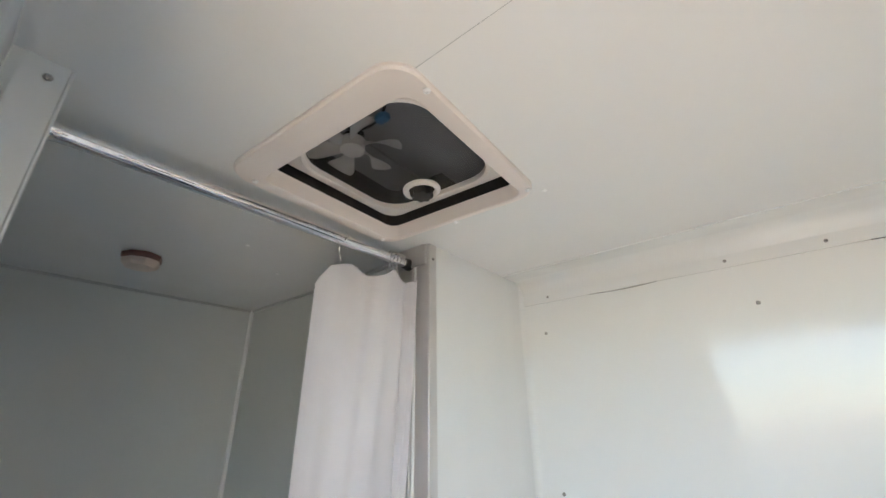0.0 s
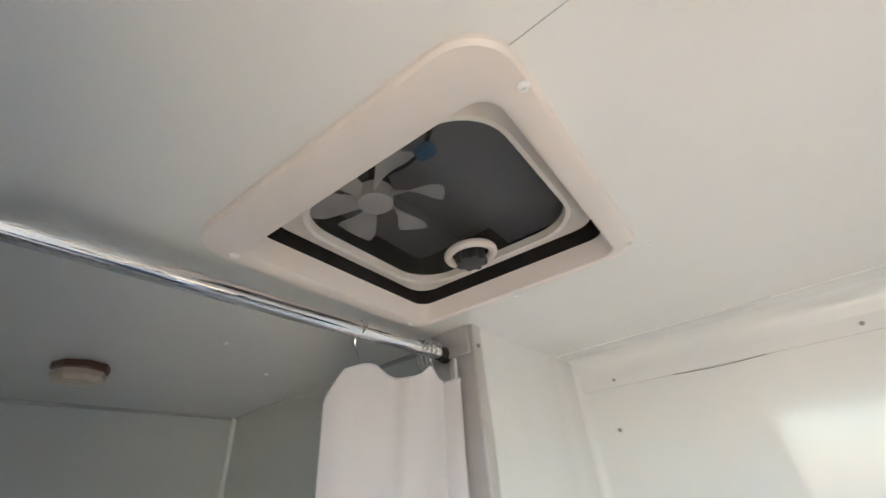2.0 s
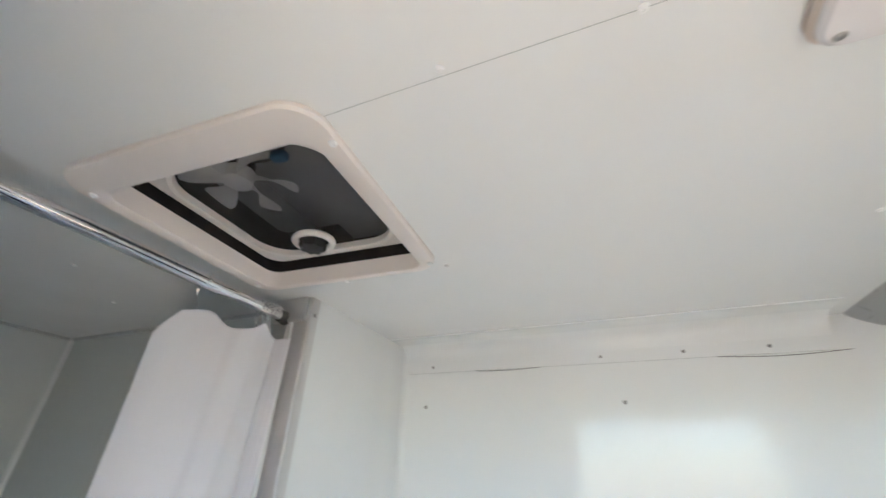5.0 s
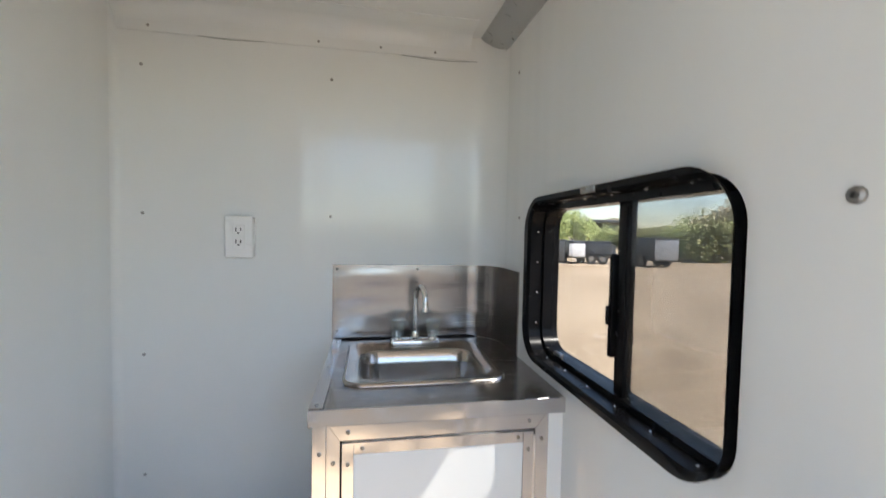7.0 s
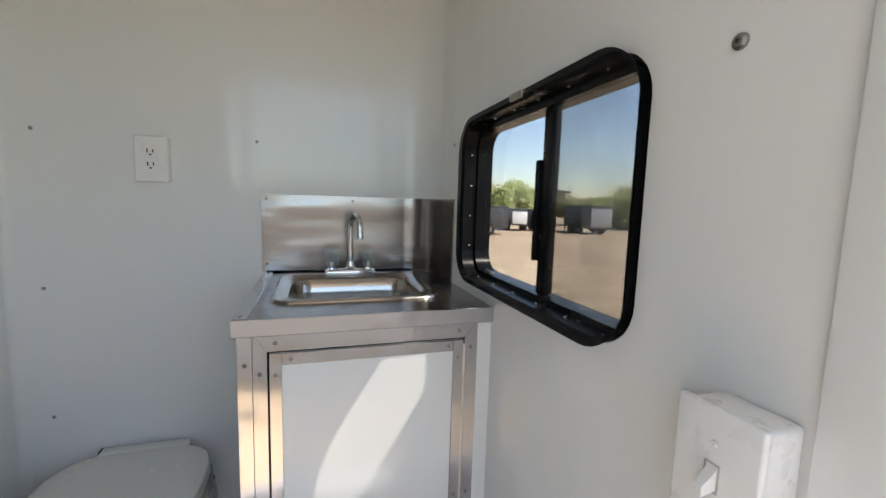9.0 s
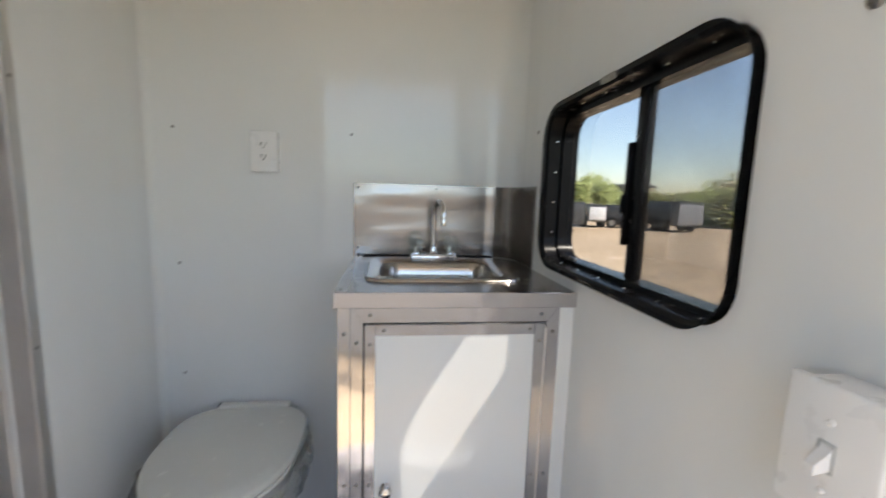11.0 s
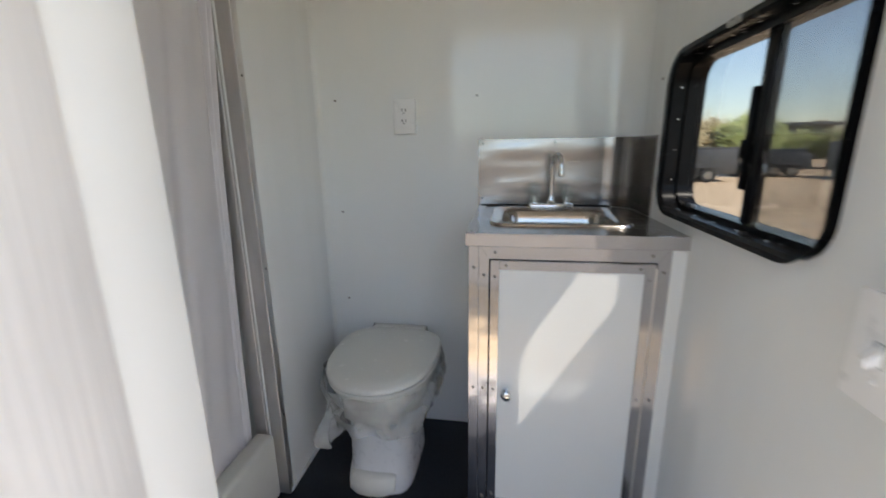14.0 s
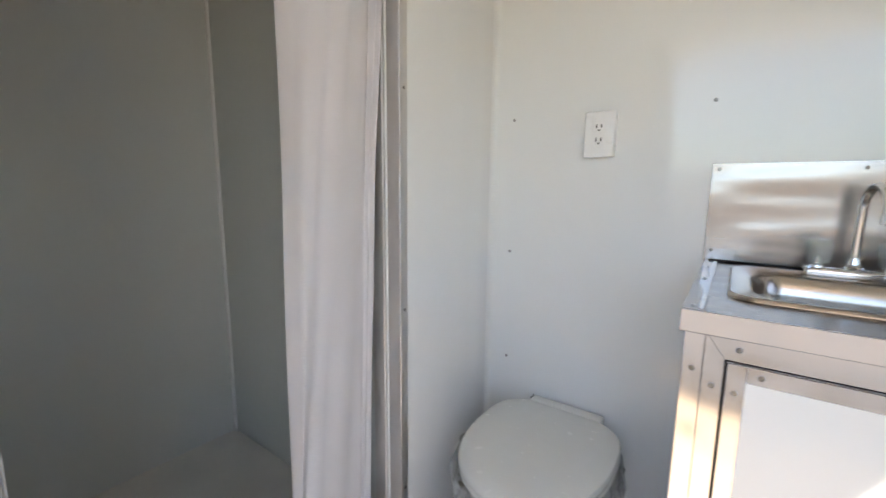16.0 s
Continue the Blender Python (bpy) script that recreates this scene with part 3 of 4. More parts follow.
knob = part("knob", lathe((0.648, CY - 0.002, 0.492), (0, -1, 0), [(0, 0.011), (0.003, 0.011), (0.005, 0.006), (0.012, 0.006), (0.015, 0.012), (0.021, 0.0145), (0.026, 0.012), (0.029, 0.006), (0.0295, 0.0)], 20), CHROME, cdoor, "round chrome knob")
hinge = part("hinge", lathe((0.9965, CY - 0.004, 0.12), (0, 0, 1), [(0.0245 * i + d, r) for i in range(30) for d, r in ((0.0, 0.0022), (0.001, 0.0030), (0.0225, 0.0030), (0.0235, 0.0022))], 8), ALU_DULL, cabinet, "long piano hinge")
for x, z in ((0.558, 0.845), (0.558, 0.50), (0.558, 0.03), (0.584, 0.825), (0.584, 0.50), (0.584, 0.14), (0.612, 0.885), (0.985, 0.885), (1.013, 0.845), (1.013, 0.50), (1.013, 0.135), (0.62, 0.10), (0.80, 0.10), (0.97, 0.10)):
    screw((x, CY - 0.0025, z), (0, -1, 0), cabinet, 0.0042)
for x, z in ((0.612, 0.822), (0.64, 0.852), (0.96, 0.852), (0.983, 0.825), (0.983, 0.50), (0.612, 0.50), (0.612, 0.155), (0.983, 0.155), (0.64, 0.126), (0.95, 0.126)):
    screw((x, CY - 0.0045, z), (0, -1, 0), cdoor, 0.0042)

# ---- worktop, sink and tap ----
SNX, SNY = 0.783, 1.365
SW, SH = 0.386, 0.352
worktop = thing("worktop", (0.82, 1.3, 0.904), "stainless steel worktop with a folded front lip", "worktop")
hx0, hx1, hy0, hy1 = SNX - SW / 2 + 0.012, SNX + SW / 2 - 0.012, SNY - SH / 2 + 0.012, SNY + SH / 2 - 0.012
part("top", collar(rrect((0.539 + XR - 0.002) / 2, (1.084 + YB - 0.006) / 2, XR - 0.002 - 0.539, YB - 0.006 - 1.084, 0.003, 8), rrect(SNX, SNY, SW - 0.024, SH - 0.024, 0.04, 8),
                   lambda p: flat_xy(p, 0.9045), lambda p: flat_xy(p, 0.934)), STEEL, worktop)
part("lip", box(0.537, 1.0805, 0.902, XR - 0.001, 1.0838, 0.9355, 0.001, 1), ALU, worktop)
part("edge_strip", box(0.5375, 1.085, 0.934, 0.566, YB - 0.012, 0.9375, 0.0012, 1), ALU, worktop)
for y in (1.10, 1.33, 1.57):
    screw((0.552, y, 0.9375), (0, 0, 1), worktop, 0.004)

sink = thing("sink", (SNX, SNY, 0.934), "small drop-in stainless steel bar sink", "sink")
BX, BY, BW, BH = SNX, SNY - 0.030, 0.310, 0.225
rings = [flat_xy(rrect(SNX, SNY, SW, SH, 0.045, 8), 0.9345), flat_xy(rrect(SNX, SNY, SW - 0.004, SH - 0.004, 0.044, 8), 0.9395),
         flat_xy(rrect(SNX, SNY, SW - 0.014, SH - 0.014, 0.040, 8), 0.9415), flat_xy(rrect(SNX, SNY, SW - 0.030, SH - 0.030, 0.036, 8), 0.9385),
         flat_xy(rrect(BX, BY, BW + 0.012, BH + 0.012, 0.056, 8), 0.9385), flat_xy(rrect(BX, BY, BW, BH, 0.052, 8), 0.934),
         flat_xy(rrect(BX, BY, BW - 0.012, BH - 0.012, 0.048, 8), 0.90), flat_xy(rrect(BX, BY, BW - 0.026, BH - 0.026, 0.046, 8), 0.825),
         flat_xy(rrect(BX, BY, BW - 0.060, BH - 0.060, 0.036, 8), 0.806), flat_xy(rrect(BX, BY, 0.06, 0.06, 0.0295, 8), 0.802)]
part("basin", loft(rings, cap=False), SINK_STEEL, sink, smooth=50)
part("drain", lathe((BX, BY, 0.799), (0, 0, 1), [(0, 0.034), (0.006, 0.034), (0.007, 0.026), (0.003, 0.022), (0.002, 0.004)], 20), CHROME, sink)

tap = thing("tap", (0.786, 1.508, 0.9385), "chrome gooseneck tap with clear acrylic handles", "tap")
part("base", box(0.712, 1.487, 0.9386, 0.860, 1.530, 0.957, 0.008, 3), CHROME, tap)
part("collar", lathe((0.786, 1.508, 0.957), (0, 0, 1), [(0, 0.017), (0.006, 0.017), (0.010, 0.013), (0.022, 0.011)], 20), CHROME, tap)
neck = [(0.786, 1.508, 0.965 + 0.016 * i) for i in range(8)]
for i in range(1, 11):
    a = radians(180 - 18 * i)
    neck.append((0.786 + 0.010 * (1 + math.cos(a)), 1.508 - 0.036 * (1 + math.cos(a)), 1.077 + 0.040 * math.sin(a)))
neck.append((0.806, 1.436, 1.062))
spout = part("spout", tube(neck, 0.0078, 14), CHROME, tap, smooth=60)
part("nozzle", lathe((0.806, 1.436, 1.068), (0, 0, -1), [(0, 0.009), (0.004, 0.0098), (0.016, 0.0098), (0.018, 0.007)], 16), CHROME, spout)
for x in (0.733, 0.839):
    part("stem", lathe((x, 1.508, 0.955), (0, 0, 1), [(0, 0.014), (0.006, 0.013), (0.010, 0.008), (0.024, 0.007)], 16), CHROME, tap)
    knobs = []
    for k, (z, r) in enumerate(((0.966, 0.017), (0.970, 0.0195), (0.986, 0.0185), (0.994, 0.0215), (1.008, 0.0215), (1.013, 0.018), (1.015, 0.001))):
        knobs.append([Vector((x + math.cos(2 * math.pi * i / 30) * r * (1 + 0.06 * (i % 5 > 2)), 1.508 + math.sin(2 * math.pi * i / 30) * r * (1 + 0.06 * (i % 5 > 2)), z)) for i in range(30)])
    part("handle", loft(knobs), ACRYLIC, tap, "clear faceted acrylic handle", smooth=25)
for dx in (-0.058, 0.058):
    part("bolt_cap", lathe((0.786 + dx * 1.14, 1.494, 0.955), (0, 0, 1), [(0, 0.005), (0.004, 0.004)], 10), CHROME, tap)

# splash back, bent round the corner
so = [(0.534, YB - 0.0006)] + arc(XR - R_CORNER, YB - R_CORNER, R_CORNER - 0.0006, 90, 0, 10) + [(XR - 0.0006, 1.372)]
si = [(0.534, YB - 0.0050)] + arc(XR - R_CORNER, YB - R_CORNER, R_CORNER - 0.0050, 90, 0, 10) + [(XR - 0.0050, 1.372)]
ring = so + si[::-1]
splash = tagged(part("splashback", loft([[Vector((x, y, z)) for x, y in ring] for z in (0.9355, 1.171)]), STEEL, smooth=25),
                "brushed stainless steel splashback bent round the corner", "splashback")
for x, z in ((0.548, 1.157), (0.548, 0.962), (0.80, 1.157)):
    screw((x, YB - 0.005, z), (0, -1, 0), splash, 0.0042)
part("sealant", rod((0.545, YB - 0.0075, 0.9365), (1.0, YB - 0.0075, 0.9365), 0.0035, 6), DARK, splash, "dark sealant line")

# ---- outlet and switch ----
outlet = thing("outlet", (0.272, YB, 1.19), "white double power outlet on the wall", "outlet")
plate = part("cover_plate", box(0.2315, 1.5690, 1.193, 0.3085, 1.5775, 1.3145, 0.0035, 3), COVER, outlet)
face = part("socket_face", box(0.2530, 1.5668, 1.219, 0.2860, 1.5695, 1.289, 0.0012, 2), COVER, outlet)
for z in (1.235, 1.270):
    for dx, h in ((-0.0065, 0.0085), (0.0065, 0.0070)):
        part("slot", box(0.2695 + dx - 0.0014, 1.5659, z + 0.002 - h / 2 + 0.002, 0.2695 + dx + 0.0014, 1.5669, z + 0.002 + h / 2 + 0.004), SLOT, face)
    part("slot", rod((0.2695, 1.5659, z - 0.004), (0.2695, 1.5669, z - 0.006), 0.0032, 10), SLOT, face)
part("button", box(0.2670, 1.5658, 1.2525, 0.2720, 1.5671, 1.2555, 0.0005, 1), COVER, face)
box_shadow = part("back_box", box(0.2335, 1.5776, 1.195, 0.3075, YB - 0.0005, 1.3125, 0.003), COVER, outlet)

switch = thing("light_switch", (XR, 0.521, 0.872), "white surface-mounted toggle light switch box", "light switch")
part("box", box(XR - 0.045, 0.486, 0.876, XR - 0.0005, 0.556, 0.990, 0.005, 3), COVER, switch)
part("cover_plate", box(XR - 0.053, 0.482, 0.872, XR - 0.045, 0.560, 0.994, 0.003, 3), COVER, switch)
part("toggle", loft([[Vector((XR - 0.053 - dx, 0.521 + sy * w, 0.933 + dz + sz * h)) for sy, sz in ((-1, -1), (1, -1), (1, 1), (-1, 1))]
                     for dx, dz, w, h in ((0, 0, 0.0048, 0.010), (0.004, -0.003, 0.0045, 0.008), (0.015, -0.009, 0.0038, 0.0045))]), COVER, switch)
part("toggle_slot", collar([(0.514, 0.920), (0.528, 0.920), (0.528, 0.946), (0.514, 0.946)], [(0.5155, 0.9215), (0.5265, 0.9215), (0.5265, 0.9445), (0.5155, 0.9445)],
                           lambda p: flat_yz(p, XR - 0.0528), lambda p: flat_yz(p, XR - 0.0540)), GREY_TRIM, switch, "grey slot line round the toggle")
for z in (0.903, 0.963):
    screw((XR - 0.053, 0.521, z), (-1, 0, 0), switch, 0.0032, COVER)


# ---- toilet ----
TX = 0.221


def egg(cx, y0, y1, hw, z, p=2.3, back=2.3, widest=0.55, n=36):
    """An egg outline: front at y0, back at y1, half width hw."""
    ym = y0 + (y1 - y0) * widest
    out = []
    for i in range(n):
        a = 2 * math.pi * i / n
        c, s = math.cos(a), math.sin(a)
        e = back if s > 0 else p
        x = cx + math.copysign(abs(c) ** (2 / e), c) * hw
        y = ym + math.copysign(abs(s) ** (2 / e), s) * ((y1 - ym) if s > 0 else (ym - y0))
        out.append(Vector((x, y, z)))
    return out


toilet = thing("toilet", (TX, 1.33, 0), "white plastic camper toilet with closed lid", "toilet")
part("pedestal", loft([egg(TX, 1.190, 1.52, 0.116, 0.0, 4.5, 4), egg(TX, 1.186, 1.52, 0.119, 0.012, 4.5, 4), egg(TX, 1.192, 1.52, 0.116, 0.05, 4.2, 4),
                       egg(TX, 1.204, 1.515, 0.114, 0.075, 3.8, 4), egg(TX, 1.208, 1.51, 0.117, 0.14, 3.3, 4), egg(TX, 1.204, 1.51, 0.122, 0.22, 2.6, 3.5),
                       egg(TX, 1.196, 1.51, 0.127, 0.255, 2.5, 3)]), PEDESTAL, toilet, smooth=45)
part("bowl", loft([egg(TX, 1.198, 1.515, 0.126, 0.250, 2.4, 3), egg(TX, 1.176, 1.53, 0.145, 0.285, 2.3, 3), egg(TX, 1.152, 1.545, 0.163, 0.335, 2.2, 3),
                   egg(TX, 1.146, 1.552, 0.167, 0.380, 2.2, 3), egg(TX, 1.142, 1.555, 0.170, 0.398, 2.2, 3), egg(TX, 1.150, 1.550, 0.164, 0.402, 2.2, 3)]), PORCELAIN, toilet, smooth=45)
part("seat", loft([egg(TX, 1.140, 1.562, 0.172, 0.4025, 2.2, 3.3, 0.60), egg(TX, 1.121, 1.562, 0.190, 0.408, 2.2, 3.3, 0.60), egg(TX, 1.123, 1.562, 0.189, 0.416, 2.2, 3.3, 0.60), egg(TX, 1.146, 1.555, 0.168, 0.4185, 2.2, 3.3, 0.60)]), PORCELAIN, toilet, smooth=45)
part("lid", loft([egg(TX, 1.128, 1.562, 0.184, 0.4195, 2.2, 3.4, 0.58), egg(TX, 1.118, 1.566, 0.190, 0.424, 2.2, 3.4, 0.58), egg(TX, 1.117, 1.566, 0.191, 0.432, 2.2, 3.4, 0.58),
                  egg(TX, 1.124, 1.562, 0.187, 0.441, 2.2, 3.4, 0.58), egg(TX, 1.165, 1.535, 0.152, 0.447, 2.2, 3.4, 0.58), egg(TX, 1.24, 1.46, 0.09, 0.4495, 2.2, 3.4, 0.58), egg(TX, 1.31, 1.40, 0.03, 0.450, 2.2, 3.4, 0.58)]), PORCELAIN, toilet, smooth=50)
part("hinge_cover", box(TX - 0.112, 1.553, 0.403, TX + 0.112, 1.590, 0.4470, 0.008, 3), PORCELAIN, toilet)
part("hinge_gap", box(TX - 0.1065, 1.556, 0.442, TX - 0.1045, 1.580, 0.4506), DARK, toilet)
pedal = []
for k in range(9):
    u = k / 4 - 1
    e = 1 - abs(u) ** 5
    pedal.append([Vector((TX - 0.010 + 0.078 * u, y + 0.022 * u * u, 0.046 + (z - 0.046) * (0.72 + 0.28 * e))) for y, z in ((1.205, 0.026), (1.164, 0.008), (1.156, 0.016), (1.160, 0.040), (1.172, 0.068), (1.186, 0.078), (1.205, 0.074))])
part("foot_pedal", loft(pedal), PORCELAIN, toilet, smooth=60)
part("pedal_opening", box(TX - 0.042, 1.154, 0.001, TX + 0.014, 1.20, 0.018, 0.003), DARK, toilet, "dark opening under the pedal")
# thin protective film, gathered round the bowl
rings = []
for k in range(9):
    f = k / 8
    z = 0.410 - 0.165 * f
    base = egg(TX, 1.114 + 0.045 * f, 1.548 - 0.02 * f, 0.200 - 0.034 * f + 0.012 * math.sin(math.pi * f), z, 2.2, 3.0, 0.58, n=120)
    ring = []
    for i, p in enumerate(base):
        a = 2 * math.pi * i / 120
        w = 0.0028 * math.sin(19 * a + 4 * math.sin(2 * a) + 3.2 * f) * (0.3 + f) + 0.020 * noise.noise(Vector((p.x * 17, p.y * 17, z * 22 + 5))) + 0.006 * noise.noise(Vector((p.x * 45, p.y * 45, z * 40)))
        d = Vector((math.cos(a), math.sin(a), 0))
        q = p + d * (w + 0.004)
        q.z += f * (0.030 * noise.noise(Vector((math.cos(a) * 2.2, math.sin(a) * 2.2, 3))) - 0.012 * math.sin(5 * a))
        q.y = min(q.y, YB - 0.02)
        ring.append(q)
    rings.append(ring)
wrap = thing("protective_film", (TX, 1.13, 0.25), "crumpled clear plastic film wrapped round the toilet bowl", "plastic film")
part("skirt", loft(rings, cap=False), FILM, wrap, smooth=60)
rows = []
for k in range(10):
    f = k / 9
    rows.append([Vector((TX - 0.138 - 0.030 * math.sin(f * 2.6) + 0.03 * (u - 0.5) * f + 0.012 * math.sin(9 * u + 5 * f), 1.16 + 0.10 * u + 0.02 * math.sin(6 * f), 0.36 - 0.170 * f - 0.03 * math.sin(3.1 * u))) for u in [j / 9 for j in range(10)]])
part("flap", loft(rows, cap=False, closed=False), FILM, wrap, smooth=60)

# ---- shower: tray, rod, curtain, lamp ----
tray = thing("shower_tray", (-0.55, 0.8, 0), "pale moulded shower tray with a rounded threshold", "shower tray")
part("basin", loft([flat_xy(rrect(-0.604, 0.818, 0.876, 0.750, 0.03, 5), 0.0005), flat_xy(rrect(-0.604, 0.818, 0.876, 0.750, 0.03, 5), 0.085),
                    flat_xy(rrect(-0.604, 0.818, 0.863, 0.737, 0.03, 5), 0.092), flat_xy(rrect(-0.604, 0.818, 0.838, 0.712, 0.045, 5), 0.080),
                    flat_xy(rrect(-0.604, 0.818, 0.778, 0.648, 0.06, 5), 0.045), flat_xy(rrect(-0.575, 0.803, 0.20, 0.20, 0.06, 5), 0.036)]), PAN, tray, smooth=50)
part("threshold", box(-0.164, 0.458, 0.0005, -0.098, 1.144, 0.240, 0.016, 4), PAN, tray)
part("drain", lathe((-0.575, 0.80, 0.0362), (0, 0, 1), [(0, 0.04), (0.002, 0.04), (0.003, 0.03)], 20), CHROME, tray)
tagged(part("trim_shower_corner", rod((SX + 0.004, SY - 0.004, 0.09), (SX + 0.004, SY - 0.004, ZC), 0.008, 8), WHITE_TRIM), "pale sealant strip in the shower corner", "trim", kind="structure")
tagged(part("trim_shower_top", joined(rod((SX + 0.002, YF, ZC - 0.002), (SX + 0.002, SY, ZC - 0.002), 0.006, 8), rod((SX, SY - 0.002, ZC - 0.002), (XP - 0.1, SY - 0.002, ZC - 0.002), 0.006, 8)), GREY_TRIM),
       "grey sealant strip under the shower ceiling", "trim", kind="structure")

RODX, RODZ = -0.135, 1.866
crod = thing("curtain_rod", (RODX, 0.81, RODZ), "chrome telescopic shower curtain rod", "curtain rod")
part("outer_tube", rod((RODX, 0.4565, RODZ), (RODX, 0.965, RODZ), 0.0128, 20), CHROME, crod)
part("inner_tube", rod((RODX, 0.965, RODZ), (RODX, 1.128, RODZ), 0.0108, 20), CHROME, crod)
part("end_cup", lathe((RODX, 1.145, RODZ), (0, -1, 0), [(0, 0.016), (0.006, 0.016), (0.008, 0.0135), (0.020, 0.0135)], 16), BLACK_KNOB, crod, "black rubber end cup")
part("end_cup", lathe((RODX, 0.4565, RODZ), (0, 1, 0), [(0, 0.0145), (0.006, 0.0145), (0.008, 0.0135), (0.02, 0.0135)], 16), CHROME, crod, "slim chrome end cup")


def spline(pts, m):
    out = []
    for i in range(m):
        u = i / (m - 1) * (len(pts) - 1)
        k = min(int(u), len(pts) - 2)
        f = u - k
        p0, p1, p2, p3 = (Vector(pts[max(0, min(len(pts) - 1, j))]) for j in (k - 1, k, k + 1, k + 2))
        out.append(0.5 * (2 * p1 + (p2 - p0) * f + (2 * p0 - 5 * p1 + 4 * p2 - p3) * f * f + (3 * p1 - p0 - 3 * p2 + p3) * f ** 3))
    return out


TOP = [(-0.150, 0.890), (-0.160, 0.935), (-0.165, 0.985), (-0.150, 1.020), (-0.125, 1.035), (-0.112, 1.060), (-0.115, 1.090), (-0.122, 1.115),
       (-0.132, 1.120), (-0.104, 1.124), (-0.126, 1.129), (-0.100, 1.134), (-0.118, 1.141)]
LOW = [(-0.196, 0.898), (-0.206, 0.912), (-0.210, 0.925), (-0.196, 0.910), (-0.178, 0.906), (-0.173, 0.935), (-0.171, 0.985), (-0.173, 1.040),
       (-0.176, 1.085), (-0.192, 1.095), (-0.176, 1.105), (-0.192, 1.116), (-0.176, 1.126)]
M = 150
top_line, low_line = spline(TOP, M), spline(LOW, M)
rows = []
for k in range(50):
    f = k / 49
    g = f ** 1.05
    row = []
    for i in range(M):
        s = i / (M - 1)
        p = top_line[i] * (1 - g) + low_line[i] * g
        head = 1.806 + 0.022 * math.exp(-((s - 0.16) / 0.07) ** 2) + 0.020 * math.exp(-((s - 0.45) / 0.06) ** 2) + 0.018 * max(0, s - 0.5) - 0.05 * max(0, 0.08 - s) / 0.08
        z = head * (1 - f) + 0.10 * f
        ripple = 0.0016 * math.sin(46 * s + 4 * math.sin(3 * f)) * (0.3 + 0.7 * f) + 0.006 * noise.noise(Vector((s * 9, z * 2.2, 1)))
        row.append(Vector((p.x + ripple, p.y + ripple * 0.4, z)))
    rows.append(row)
curtain = thing("shower_curtain", (RODX, 1.0, 0.10), "thin white shower curtain gathered to one side", "curtain")
part("cloth", loft(rows, cap=False, closed=False), CLOTH, curtain, smooth=60)
part("hem", tube([rows[0][i] for i in range(0, M, 2)], 0.0014, 6), CLOTH, curtain)


def hook(y, lean, parent):
    pts = []
    for i in range(15):
        a = radians(-50 + 290 * i / 14)
        pts.append((RODX + 0.016 * math.cos(a), y + lean * 0.3 * math.sin(a), RODZ + 0.003 + 0.015 * math.sin(a)))
    pts = pts + [(RODX - 0.006, y - lean * 0.3, RODZ - 0.026), (RODX + 0.002, y - lean * 0.4, RODZ - 0.042), (RODX + 0.004, y - lean * 0.3, RODZ - 0.050), (RODX - 0.003, y - lean * 0.2, RODZ - 0.046)]
    return part("hook", tube(pts, 0.0014, 6), CHROME, parent, "bent wire hook")


for y, lean in ((0.937, 0.012), (1.074, 0.010), (1.080, -0.006), (1.086, 0.004), (1.092, -0.010), (1.098, 0.006), (1.105, -0.004), (1.112, 0.008)):
    hook(y, lean, curtain)

shower_lamp = thing("ceiling_light", (-0.69, 0.715, ZC), "small octagonal shower light with brown base", "ceiling light")
part("base", lathe((-0.69, 0.715, ZC - 0.0005), (0, 0, -1), [(0, 0.046), (0.012, 0.046), (0.015, 0.043)], 8), RED_BASE, shower_lamp)
part("lens", lathe((-0.69, 0.715, ZC - 0.0155), (0, 0, -1), [(0, 0.043), (0.010, 0.043), (0.018, 0.035), (0.021, 0.0)], 8), LAMP_BASE, shower_lamp, "milky plastic lens", smooth=20)

# ---- ceiling light of the room ----
light = thing("ceiling_light", (0.777, 0.768, ZC), "rounded oblong ceiling light with tan base", "ceiling light")
LCX, LCY = 0.777, 0.768
part("base", loft([flat_xy(rrect(LCX, LCY, w, h, r, 6), z) for w, h, r, z in ((0.132, 0.080, 0.024, ZC - 0.0005), (0.132, 0.080, 0.024, ZC - 0.009), (0.126, 0.075, 0.022, ZC - 0.012))]), LAMP_BASE, light)
part("lens", loft([flat_xy(rrect(LCX, LCY, w, h, r, 6), z) for w, h, r, z in ((0.124, 0.073, 0.022, ZC - 0.0122), (0.124, 0.073, 0.022, ZC - 0.016), (0.116, 0.066, 0.020, ZC - 0.0215), (0.08, 0.038, 0.016, ZC - 0.0245))]), LAMP_LENS, light, "milky plastic lens")
for dx in (-0.047, 0.047):
    for dy in (-0.022, 0.022):
        screw((LCX + dx, LCY + dy, ZC - 0.0215), (0, 0, -1), light, 0.0048)

# ---- roof vent with fan ----
vent = thing("roof_vent", (0.065, 0.90, ZC), "beige square roof vent with fan and crank", "roof vent")
VCX, VCY = 0.066, 0.902
V_OUT = rrect(0.067, 0.882, 0.404, 0.406, 0.046, 8)
V_MID = rrect(VCX, VCY, 0.352, 0.346, 0.026, 8)
V_IN = rrect(VCX, VCY, 0.334, 0.328, 0.024, 8)
part("trim_ring", loft([flat_xy(V_OUT, ZC - 0.0005), flat_xy(V_OUT, ZC - 0.006), flat_xy(rrect(0.067, 0.882, 0.398, 0.400, 0.044, 8), ZC - 0.0095),
                        flat_xy(V_MID, ZC - 0.0105), flat_xy(rrect(VCX, VCY, 0.345, 0.339, 0.025, 8), ZC - 0.008), flat_xy(V_IN, ZC + 0.022), flat_xy(V_OUT, ZC - 0.0004)], cap=False), VENT, vent, smooth=40)
